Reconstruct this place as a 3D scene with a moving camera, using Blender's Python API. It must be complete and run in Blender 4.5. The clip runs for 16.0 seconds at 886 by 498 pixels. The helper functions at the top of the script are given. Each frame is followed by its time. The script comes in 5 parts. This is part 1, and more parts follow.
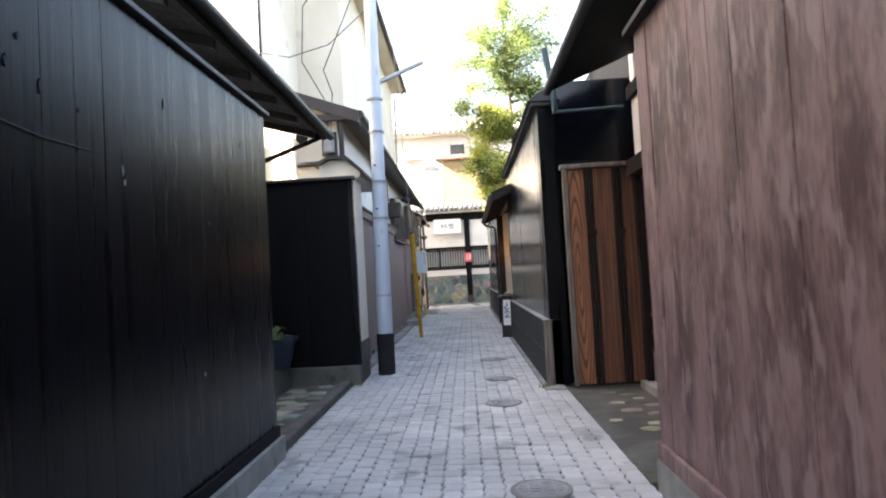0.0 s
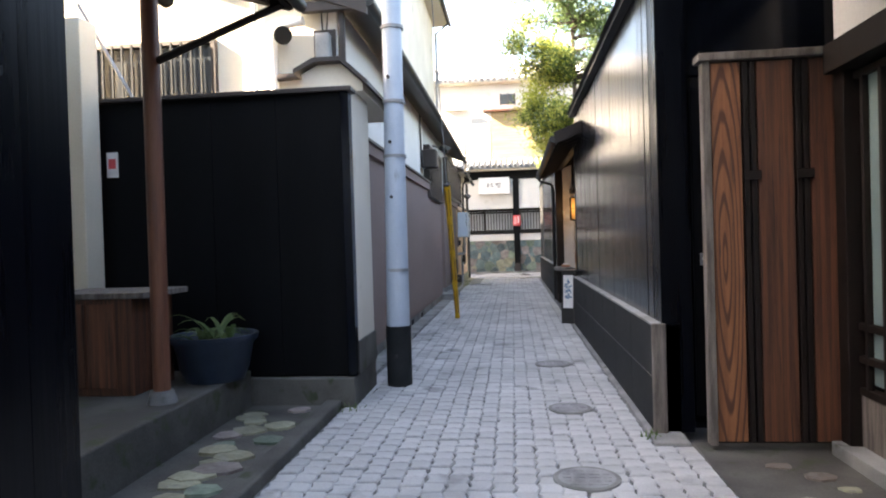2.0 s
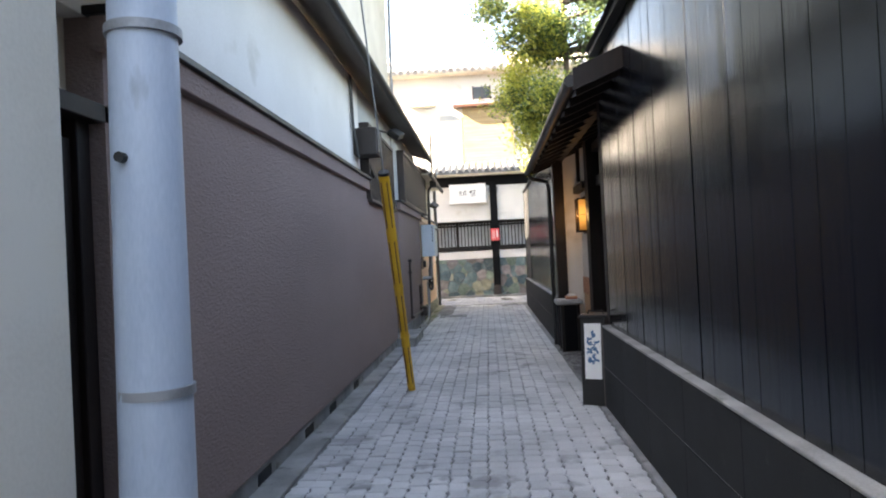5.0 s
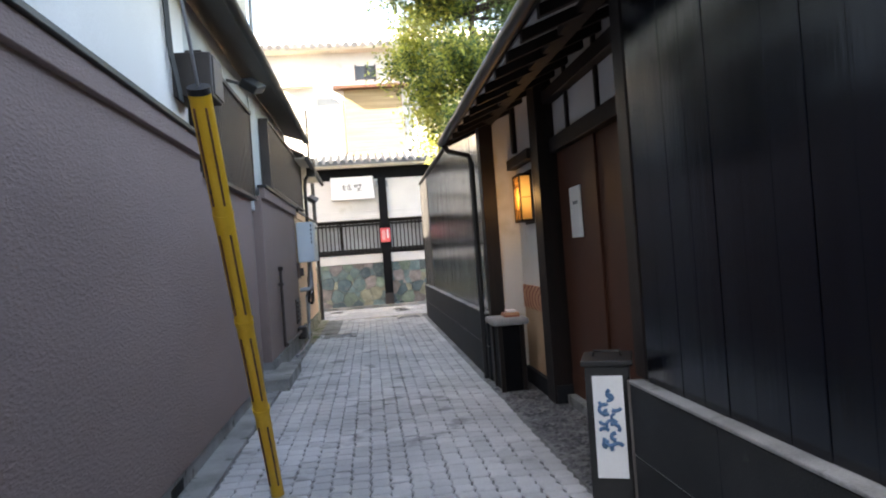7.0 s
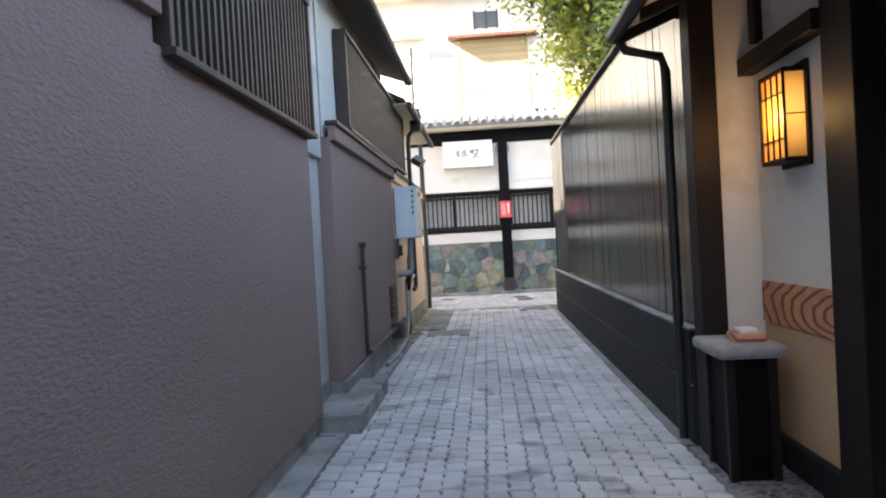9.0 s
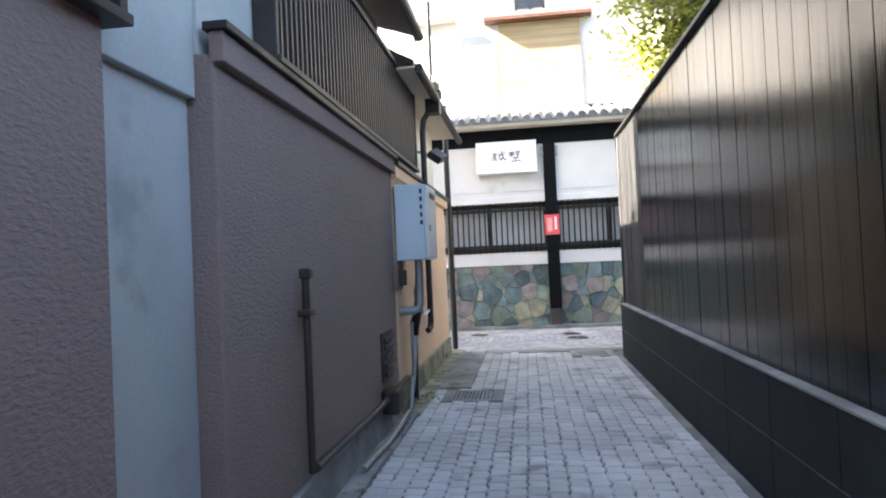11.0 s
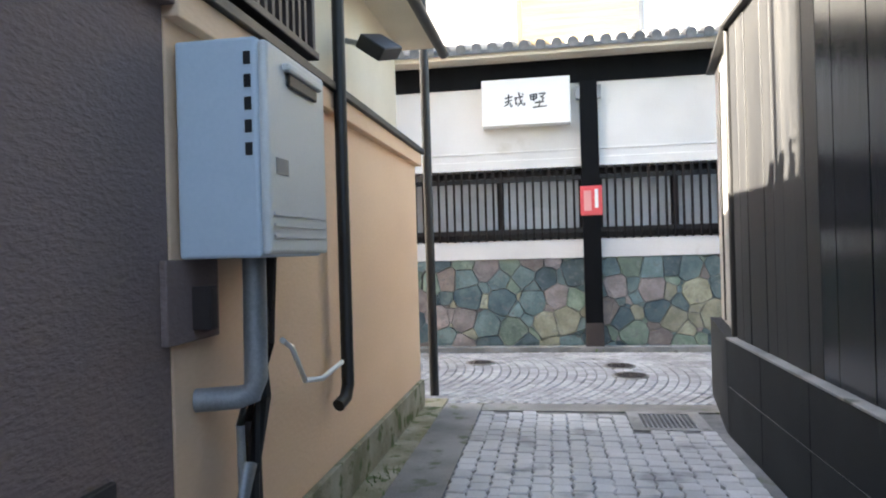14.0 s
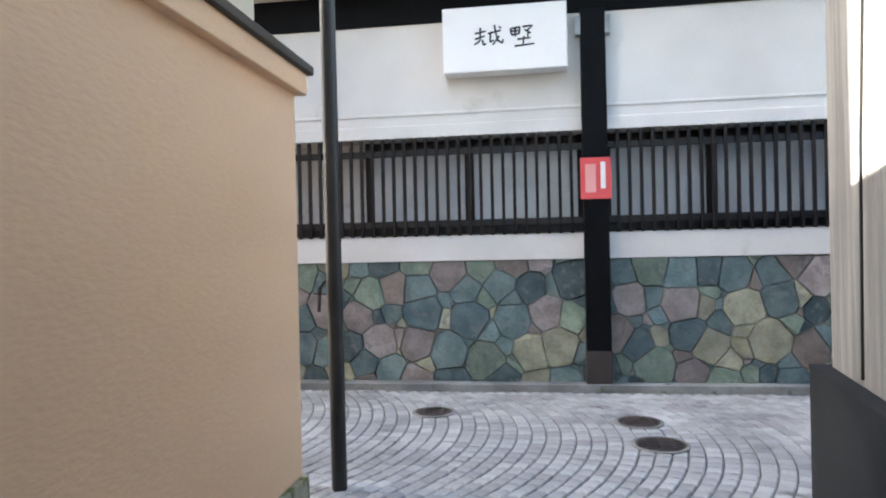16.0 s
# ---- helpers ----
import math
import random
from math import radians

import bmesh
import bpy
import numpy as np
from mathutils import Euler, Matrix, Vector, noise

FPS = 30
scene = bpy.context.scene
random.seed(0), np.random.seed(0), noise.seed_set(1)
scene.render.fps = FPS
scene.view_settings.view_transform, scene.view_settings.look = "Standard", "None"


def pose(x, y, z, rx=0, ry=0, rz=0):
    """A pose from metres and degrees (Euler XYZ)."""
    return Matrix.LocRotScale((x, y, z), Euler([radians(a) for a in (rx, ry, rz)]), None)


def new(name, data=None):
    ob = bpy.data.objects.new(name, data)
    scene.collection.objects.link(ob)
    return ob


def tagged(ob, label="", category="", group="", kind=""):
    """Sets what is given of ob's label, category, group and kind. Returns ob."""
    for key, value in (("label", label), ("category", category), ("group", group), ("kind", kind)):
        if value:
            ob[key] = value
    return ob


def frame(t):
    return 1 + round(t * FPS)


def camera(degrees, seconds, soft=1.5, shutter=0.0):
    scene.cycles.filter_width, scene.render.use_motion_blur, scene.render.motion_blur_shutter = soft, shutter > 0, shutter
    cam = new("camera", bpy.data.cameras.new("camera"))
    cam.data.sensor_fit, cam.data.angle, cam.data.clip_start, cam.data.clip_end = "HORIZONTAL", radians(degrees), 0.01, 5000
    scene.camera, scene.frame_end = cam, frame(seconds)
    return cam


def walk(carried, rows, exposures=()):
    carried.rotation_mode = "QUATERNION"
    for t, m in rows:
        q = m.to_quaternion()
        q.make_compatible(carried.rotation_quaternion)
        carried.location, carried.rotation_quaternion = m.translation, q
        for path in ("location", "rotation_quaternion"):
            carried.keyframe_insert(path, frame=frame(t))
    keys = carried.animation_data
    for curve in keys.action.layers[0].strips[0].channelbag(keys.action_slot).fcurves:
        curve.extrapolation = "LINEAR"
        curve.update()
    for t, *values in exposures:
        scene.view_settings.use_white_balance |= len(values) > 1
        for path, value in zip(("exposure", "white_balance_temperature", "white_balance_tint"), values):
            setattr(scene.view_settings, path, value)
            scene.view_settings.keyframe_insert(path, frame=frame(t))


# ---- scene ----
cam = camera(67.1, 16.0, soft=2.0)
METRES, EYE, TILT, LEAN, TURN = 25.0, 1.4, 0.0, 0.0, 1.9
ROWS = [
    (0.0, 0.0, 0.0, 0.0, 0.13, 2.32, 3.22),
    (0.5, 0.0017, 0.0335, 0.0007, 1.69, 1.59, 3.1),
    (1.0, -0.0002, 0.0663, 0.0011, 3.86, 0.89, 2.58),
    (1.5, 0.0013, 0.098, 0.0013, 3.95, 0.7, 2.28),
    (2.0, 0.001, 0.1295, 0.0016, 4.02, -0.65, 1.7),
    (2.5, -0.0, 0.1603, 0.0026, 1.62, -0.42, 1.61),
    (3.0, 0.0011, 0.1899, 0.0044, 3.46, 0.74, 1.8),
    (3.5, 0.0006, 0.2217, 0.0056, 1.57, -0.25, 2.04),
    (4.0, 0.003, 0.2528, 0.0066, 2.03, 0.96, 2.68),
    (6.5, -0.0004, 0.4106, 0.0051, 0.8, -0.03, 3.84),
    (7.0, -0.0017, 0.4432, 0.0059, -8.17, 0.34, 4.19),
    (7.5, 0.0007, 0.4742, 0.0062, -6.88, 1.4, 3.97),
    (8.0, 0.0003, 0.5077, 0.0058, -9.41, 1.94, 3.23),
    (8.5, 0.0013, 0.5379, 0.0048, -4.37, 1.9, 4.29),
    (9.0, 0.0015, 0.5696, 0.0034, 1.79, -0.66, 3.17),
    (9.5, 0.0031, 0.6005, 0.0041, 4.15, -0.3, 2.69),
    (12.0, 0.0064, 0.7601, 0.0046, 6.27, 1.64, 2.02),
    (12.5, 0.0073, 0.7895, 0.0038, 7.18, 0.36, 1.61),
    (13.0, 0.0084, 0.8189, 0.0047, 5.76, 0.35, 1.59),
    (13.5, 0.0115, 0.8476, 0.0053, 7.29, -0.29, 1.48),
    (14.0, 0.0106, 0.8792, 0.0067, 7.4, 0.12, 1.6),
    (14.5, 0.0127, 0.9089, 0.0067, 9.26, 1.06, 1.5),
    (15.0, 0.012, 0.9397, 0.0058, 6.52, -0.86, 0.92),
    (15.5, 0.0141, 0.9698, 0.0051, 5.97, -0.29, 1.25),
    (16.0, 0.0155, 0.9982, 0.0055, 6.59, -0.01, 1.23),
]
walk(cam, [(t, pose(0, 0, EYE, TILT, LEAN, TURN) @ pose(METRES * x, METRES * y, METRES * z, 90 + pitch, roll, yaw)) for t, x, y, z, yaw, pitch, roll in ROWS],
     exposures=[(0.0, 4.05, 8000, 14), (2.2, 4.1, 7900, 14), (3.0, 4.05, 7700, 13), (4.0, 4.05, 7900, 13), (7.5, 4.15, 7900, 13), (9.5, 4.2, 7300, 13), (12.5, 3.9, 6700, 10), (14.0, 3.95, 6900, 10), (16.0, 3.65, 6600, 9)])

# ---- world and sun ----
SUN = Vector((0.80, 0.20, -0.55)).normalized()
world = bpy.data.worlds.new("sky")
scene.world = world
world.use_nodes = True
wn = world.node_tree.nodes
sky = wn.new("ShaderNodeTexSky")
sky.sky_type, sky.sun_disc = "NISHITA", False
sky.sun_elevation = math.asin(-SUN.z)
sky.sun_rotation = math.atan2(-SUN.x, -SUN.y)
sky.dust_density = 3.0
world.node_tree.links.new(sky.outputs[0], wn["Background"].inputs[0])
wn["Background"].inputs[1].default_value = 0.085
sun = new("sun", bpy.data.lights.new("sun", "SUN"))
sun.data.energy, sun.data.angle, sun.data.color = 5.0, radians(0.6), (1.0, 0.93, 0.82)
sun.rotation_euler = SUN.to_track_quat("-Z", "Y").to_euler()

# ---- materials ----
def material(name, a, b, rough=0.7, scale=3.0, fine=60.0, bump=0.3, metal=0.0, stretch=(1, 1, 1), vary=0.0, spots=None, spot_at=0.62, rough2=None, dist=0.004, spec=0.5):
    """Two-scale procedural surface: broad mottling between a and b, fine grain and relief, optional worn spots."""
    m = bpy.data.materials.new(name)
    m.use_nodes = True
    n, l = m.node_tree.nodes, m.node_tree.links
    bsdf = n["Principled BSDF"]
    co = n.new("ShaderNodeTexCoord")
    mp = n.new("ShaderNodeMapping")
    mp.inputs["Scale"].default_value = stretch
    l.new(co.outputs["Object"], mp.inputs[0])
    big, small = n.new("ShaderNodeTexNoise"), n.new("ShaderNodeTexNoise")
    big.inputs["Scale"].default_value, big.inputs["Detail"].default_value = scale, 6
    small.inputs["Scale"].default_value, small.inputs["Detail"].default_value = fine, 4
    l.new(mp.outputs[0], big.inputs[0]); l.new(mp.outputs[0], small.inputs[0])
    mix = n.new("ShaderNodeMix"); mix.data_type = "RGBA"
    mix.inputs[6].default_value, mix.inputs[7].default_value = (*a, 1), (*b, 1)
    ramp = n.new("ShaderNodeValToRGB")
    ramp.color_ramp.elements[0].position, ramp.color_ramp.elements[1].position = 0.36, 0.66
    add = n.new("ShaderNodeMath"); add.operation = "MULTIPLY_ADD"
    l.new(small.outputs[0], add.inputs[0]); add.inputs[1].default_value = 0.35
    off = n.new("ShaderNodeMath"); off.operation = "SUBTRACT"
    l.new(big.outputs[0], off.inputs[0]); off.inputs[1].default_value = 0.175
    l.new(off.outputs[0], add.inputs[2])
    l.new(add.outputs[0], ramp.inputs[0])
    l.new(ramp.outputs[0], mix.inputs[0])
    col = mix.outputs[2]
    if vary:
        info = n.new("ShaderNodeObjectInfo")
        geo = n.new("ShaderNodeNewGeometry")
        sm = n.new("ShaderNodeMath"); sm.operation = "ADD"
        l.new(info.outputs["Random"], sm.inputs[0]); l.new(geo.outputs["Random Per Island"], sm.inputs[1])
        fr = n.new("ShaderNodeMath"); fr.operation = "FRACT"; l.new(sm.outputs[0], fr.inputs[0])
        rng = n.new("ShaderNodeMapRange")
        rng.inputs[3].default_value, rng.inputs[4].default_value = 1 - vary, 1 + vary
        l.new(fr.outputs[0], rng.inputs[0])
        hsv = n.new("ShaderNodeHueSaturation")
        l.new(rng.outputs[0], hsv.inputs["Value"]); l.new(col, hsv.inputs["Color"])
        col = hsv.outputs[0]
    if spots:
        sp = n.new("ShaderNodeTexNoise")
        sp.inputs["Scale"].default_value, sp.inputs["Detail"].default_value = scale * 2.3, 8
        l.new(mp.outputs[0], sp.inputs[0])
        r2 = n.new("ShaderNodeValToRGB")
        r2.color_ramp.elements[0].position, r2.color_ramp.elements[1].position = spot_at, spot_at + 0.09
        l.new(sp.outputs[0], r2.inputs[0])
        mx = n.new("ShaderNodeMix"); mx.data_type = "RGBA"
        l.new(r2.outputs[0], mx.inputs[0]); l.new(col, mx.inputs[6]); mx.inputs[7].default_value = (*spots, 1)
        col = mx.outputs[2]
    l.new(col, bsdf.inputs["Base Color"])
    rr = n.new("ShaderNodeMapRange")
    rr.inputs[3].default_value, rr.inputs[4].default_value = rough, rough2 if rough2 else min(1, rough + 0.15)
    l.new(big.outputs[0], rr.inputs[0]); l.new(rr.outputs[0], bsdf.inputs["Roughness"])
    bsdf.inputs["Metallic"].default_value = metal
    bsdf.inputs["Specular IOR Level"].default_value = spec
    bp = n.new("ShaderNodeBump")
    bp.inputs["Strength"].default_value, bp.inputs["Distance"].default_value = bump, dist
    l.new(small.outputs[0], bp.inputs["Height"]); l.new(bp.outputs[0], bsdf.inputs["Normal"])
    return m


BLACK_BOARD = material("black_painted_boards", (0.0015, 0.0025, 0.0054), (0.0032, 0.0050, 0.0095), 0.10, 2.0, 5, 0.20, stretch=(5, 5, 0.35), vary=0.25, rough2=0.26, spots=(0.012, 0.014, 0.018), spot_at=0.70, spec=0.36)
BLACK_MATT = material("black_painted_panel", (0.0014, 0.0017, 0.0024), (0.0030, 0.0034, 0.0046), 0.55, 2.0, 40, 0.2, stretch=(3, 3, 0.5), spots=(0.007, 0.0075, 0.008), spot_at=0.7, spec=0.12)
BLACK_DULL = material("dull_black_boards", (0.0006, 0.0011, 0.0025), (0.0015, 0.0024, 0.0048), 0.18, 2.0, 5, 0.28, stretch=(6, 6, 0.3), vary=0.12, rough2=0.40, spots=(0.022, 0.025, 0.031), spot_at=0.69, spec=0.13)
# Paler copy of the black boards: the sun patch put into the colour.
SUNLIT_BOARD = material("sunlit_tone_black_boards", (0.016, 0.0165, 0.018), (0.032, 0.032, 0.032), 0.4, 2.0, 30, 0.2, stretch=(6, 6, 0.4), vary=0.2, spots=(0.012, 0.012, 0.014), spot_at=0.62, spec=0.3)
PALE_WOOD = material("pale_grey_boards", (0.15, 0.147, 0.14), (0.25, 0.245, 0.235), 0.8, 2.0, 30, 0.3, stretch=(6, 6, 0.4), spots=(0.10, 0.098, 0.095), spot_at=0.63)
TEAL_PAINT = material("dark_teal_paint", (0.012, 0.040, 0.048), (0.022, 0.062, 0.072), 0.4, 3, 60, 0.15)
DARK_MARGIN = material("stained_concrete", (0.13, 0.13, 0.125), (0.24, 0.24, 0.23), 0.85, 2.0, 70, 0.4, spots=(0.10, 0.11, 0.075), spot_at=0.58)
POST_WOOD = material("red_brown_post", (0.11, 0.038, 0.022), (0.19, 0.072, 0.040), 0.4, 3, 40, 0.3, stretch=(9, 9, 0.5))
IVORY = material("ivory_plaster", (0.61, 0.555, 0.465), (0.70, 0.645, 0.55), 0.9, 0.9, 60, 0.2, spots=(0.54, 0.485, 0.405), spot_at=0.62)
COVER = material("worn_grey_iron", (0.18, 0.18, 0.18), (0.29, 0.29, 0.285), 0.6, 6, 80, 0.4)
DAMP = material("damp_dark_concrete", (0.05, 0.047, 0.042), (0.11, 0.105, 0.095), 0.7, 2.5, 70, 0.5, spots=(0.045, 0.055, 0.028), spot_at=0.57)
DARK_WOOD = material("dark_stained_wood", (0.0055, 0.0032, 0.0025), (0.013, 0.007, 0.0052), 0.5, 3, 40, 0.3, stretch=(6, 6, 0.6), vary=0.2, spec=0.3)
BROWN_PAINT = material("weathered_red_brown_boards", (0.062, 0.025, 0.024), (0.205, 0.120, 0.113), 0.5, 1.5, 12, 0.6, stretch=(3.0, 3.0, 1.0), vary=0.12, spots=(0.23, 0.15, 0.143), spot_at=0.53)
GATE_WOOD = material("red_brown_wood", (0.055, 0.020, 0.011), (0.165, 0.060, 0.028), 0.5, 3, 45, 0.5, stretch=(11, 11, 0.3), vary=0.25, spots=(0.03, 0.014, 0.010), spot_at=0.6)
GREY_WOOD = material("grey_weathered_wood", (0.09, 0.075, 0.065), (0.2, 0.17, 0.15), 0.8, 4, 40, 0.5, stretch=(6, 6, 0.6))
MAUVE = material("mauve_stucco", (0.200, 0.143, 0.127), (0.238, 0.174, 0.156), 0.9, 0.7, 52, 0.7, stretch=(1, 0.6, 1.3), dist=0.013)
# Lighter, warmer copy of the mauve stucco: bounced sunlight put into the colour.
STUCCO_LIT = material("warm_lit_stucco", (0.71, 0.485, 0.315), (0.78, 0.545, 0.36), 0.88, 0.8, 40, 0.35, stretch=(1, 0.55, 1.4), dist=0.008)
WHITE = material("white_plaster", (0.60, 0.575, 0.54), (0.69, 0.665, 0.63), 0.9, 0.9, 60, 0.2, spots=(0.55, 0.52, 0.47), spot_at=0.63)
CREAM = material("cream_plaster", (0.62, 0.55, 0.43), (0.72, 0.65, 0.53), 0.9, 0.9, 60, 0.2)
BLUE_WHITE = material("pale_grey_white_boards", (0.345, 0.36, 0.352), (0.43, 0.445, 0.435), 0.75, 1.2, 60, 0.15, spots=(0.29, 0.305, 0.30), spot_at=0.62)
CONCRETE = material("grey_concrete", (0.16, 0.16, 0.155), (0.30, 0.30, 0.29), 0.85, 2.5, 90, 0.5, spots=(0.10, 0.105, 0.09), spot_at=0.6)
DARK_CONC = material("dark_grey_block", (0.008, 0.010, 0.0118), (0.020, 0.0225, 0.025), 0.7, 3.0, 120, 0.5, vary=0.08, spots=(0.034, 0.036, 0.036), spot_at=0.68, spec=0.3)
SETT = material("grey_setts", (0.355, 0.355, 0.35), (0.50, 0.50, 0.49), 0.72, 1.1, 70, 0.5, vary=0.10, spots=(0.25, 0.25, 0.245), spot_at=0.58)
JOINT = material("dark_mortar", (0.10, 0.10, 0.099), (0.18, 0.18, 0.176), 0.95, 6, 90, 0.5)
SETT_STREET = material("fanned_grey_setts", (0.22, 0.226, 0.232), (0.35, 0.355, 0.36), 0.7, 1.4, 70, 0.5, vary=0.20, spots=(0.16, 0.16, 0.16), spot_at=0.6)
MOSSY = material("mossy_concrete", (0.16, 0.15, 0.09), (0.34, 0.32, 0.25), 0.95, 3.0, 70, 0.6, spots=(0.09, 0.11, 0.04), spot_at=0.55)
MORTAR = material("grey_mortar", (0.15, 0.15, 0.14), (0.23, 0.23, 0.215), 0.95, 6, 90, 0.5)
GROUND = material("asphalt", (0.04, 0.04, 0.042), (0.065, 0.065, 0.065), 0.9, 1.0, 90, 0.5)
POLE_PAINT = material("pale_blue_grey_paint", (0.36, 0.42, 0.50), (0.46, 0.52, 0.59), 0.4, 2.0, 60, 0.15, stretch=(2, 2, 0.5), spots=(0.30, 0.33, 0.37), spot_at=0.64)
GALV = material("galvanised_grey_steel", (0.22, 0.225, 0.23), (0.34, 0.345, 0.35), 0.45, 3, 80, 0.15, metal=0.5)
BLACK_METAL = material("black_metal", (0.005, 0.005, 0.0055), (0.012, 0.0115, 0.011), 0.4, 4, 80, 0.15, rough2=0.6)
BROWN_METAL = material("brown_metal", (0.026, 0.019, 0.017), (0.042, 0.03, 0.027), 0.45, 3, 80, 0.15)
YELLOW = material("yellow_plastic_guard", (0.62, 0.33, 0.012), (0.72, 0.42, 0.03), 0.4, 3, 50, 0.15, stretch=(2, 2, 0.5), spots=(0.28, 0.16, 0.03), spot_at=0.67)
HEATER = material("pale_blue_steel", (0.46, 0.54, 0.60), (0.53, 0.60, 0.65), 0.4, 1.5, 60, 0.1)
HEATER_F = material("off_white_steel", (0.58, 0.58, 0.55), (0.66, 0.655, 0.62), 0.4, 1.5, 60, 0.1)
TILE = material("grey_roof_tile", (0.11, 0.12, 0.13), (0.21, 0.22, 0.23), 0.55, 4, 60, 0.3, vary=0.2)
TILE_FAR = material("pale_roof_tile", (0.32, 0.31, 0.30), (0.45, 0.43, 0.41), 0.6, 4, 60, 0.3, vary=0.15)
REED = material("reed_blind", (0.36, 0.27, 0.15), (0.46, 0.355, 0.21), 0.8, 3, 90, 0.4, stretch=(0.3, 1, 6), vary=0.1)
SIGN_WHITE = material("white_sign_board", (0.74, 0.73, 0.70), (0.80, 0.79, 0.77), 0.5, 1, 60, 0.05)
INK = material("black_ink", (0.012, 0.012, 0.012), (0.02, 0.02, 0.02), 0.6)
BLUE_INK = material("blue_ink", (0.07, 0.16, 0.28), (0.10, 0.2, 0.33), 0.6)
RED = material("red_sign", (0.62, 0.06, 0.07), (0.70, 0.09, 0.09), 0.4, 2, 60, 0.05)
GLASS_BLUE = material("frosted_glass", (0.155, 0.225, 0.225), (0.205, 0.275, 0.27), 0.25, 1.0, 60, 0.05)
GLASS_DARK = material("dark_window_glass", (0.03, 0.035, 0.04), (0.05, 0.055, 0.06), 0.08, 1.0, 60, 0.02)
CURTAIN = material("grey_white_window_glass", (0.50, 0.52, 0.53), (0.62, 0.64, 0.65), 0.2, 1.2, 60, 0.03)
TERRA = material("pale_beige_plaster", (0.50, 0.33, 0.20), (0.56, 0.38, 0.24), 0.85, 1.2, 60, 0.2)
DOOR_BROWN = material("brown_door_panel", (0.055, 0.0195, 0.0105), (0.082, 0.030, 0.0165), 0.55, 1.2, 60, 0.15, stretch=(3, 3, 0.4), spec=0.25)
POT = material("dark_blue_glazed_pot", (0.012, 0.022, 0.04), (0.025, 0.04, 0.065), 0.25, 4, 60, 0.1)
LEAF = material("green_leaves", (0.085, 0.14, 0.05), (0.18, 0.235, 0.095), 0.5, 2, 30, 0.1, vary=0.35)
# Yellow-green copy of the leaves, with sunlight put into the colour.
LEAF_SUNLIT = material("sunlit_tone_leaves", (0.30, 0.34, 0.07), (0.50, 0.50, 0.13), 0.5, 2, 30, 0.1, vary=0.3)
for m in (LEAF, LEAF_SUNLIT):
    nt = m.node_tree
    p = nt.nodes["Principled BSDF"]
    tr = nt.nodes.new("ShaderNodeBsdfTranslucent")
    mxs = nt.nodes.new("ShaderNodeMixShader")
    mxs.inputs[0].default_value = 0.6
    nt.links.new(p.inputs["Base Color"].links[0].from_socket, tr.inputs[0])
    nt.links.new(p.outputs[0], mxs.inputs[1]); nt.links.new(tr.outputs[0], mxs.inputs[2])
    nt.links.new(mxs.outputs[0], nt.nodes["Material Output"].inputs[0])
BARK = material("brown_bark", (0.06, 0.045, 0.035), (0.13, 0.10, 0.08), 0.9, 5, 50, 0.8)
MOSS = material("moss_and_weeds", (0.05, 0.075, 0.025), (0.10, 0.12, 0.05), 0.95, 6, 60, 0.6)
PEBBLE = material("dark_pebbles", (0.035, 0.037, 0.04), (0.12, 0.12, 0.125), 0.6, 4, 60, 0.3, vary=0.5)
GRAIN = material("carved_grain_wood", (0.50, 0.25, 0.14), (0.62, 0.34, 0.20), 0.5, 3, 40, 0.2, stretch=(1, 1, 4))
STONE_COLS = [((0.075, 0.12, 0.12), (0.13, 0.18, 0.175)), ((0.13, 0.105, 0.09), (0.18, 0.148, 0.128)), ((0.22, 0.215, 0.145), (0.32, 0.31, 0.22)), ((0.035, 0.065, 0.073), (0.07, 0.105, 0.11)), ((0.18, 0.15, 0.14), (0.26, 0.225, 0.21)), ((0.11, 0.155, 0.115), (0.18, 0.225, 0.17))]
STONES = [material("wall_stone_%s" % k, c[0], [1.15 * v for v in c[1]], 0.55, 6, 30, 0.9, vary=0.3, spots=[0.6 * v + 0.06 for v in c[1]], spot_at=0.56, dist=0.012) for k, c in zip("abcdef", STONE_COLS)]


def emitter(name, colour, strength):
    m = bpy.data.materials.new(name)
    m.use_nodes = True
    p = m.node_tree.nodes["Principled BSDF"]
    p.inputs["Base Color"].default_value = (*colour, 1)
    p.inputs["Emission Color"].default_value = (*colour, 1)
    p.inputs["Emission Strength"].default_value = strength
    return m


LAMP_PAPER = emitter("glowing_lamp_paper", (1.0, 0.45, 0.10), 0.26)
ln, ll = LAMP_PAPER.node_tree.nodes, LAMP_PAPER.node_tree.links
lco, lvd, lmr = ln.new("ShaderNodeTexCoord"), ln.new("ShaderNodeVectorMath"), ln.new("ShaderNodeMapRange")
lvd.operation = "DISTANCE"
lvd.inputs[1].default_value = (1.24, 18.02, 2.09)
lmr.inputs[1].default_value, lmr.inputs[2].default_value, lmr.inputs[3].default_value, lmr.inputs[4].default_value = 0.05, 0.24, 0.085, 0.012
ll.new(lco.outputs["Object"], lvd.inputs[0]); ll.new(lvd.outputs["Value"], lmr.inputs[0]); ll.new(lmr.outputs[0], ln["Principled BSDF"].inputs["Emission Strength"])



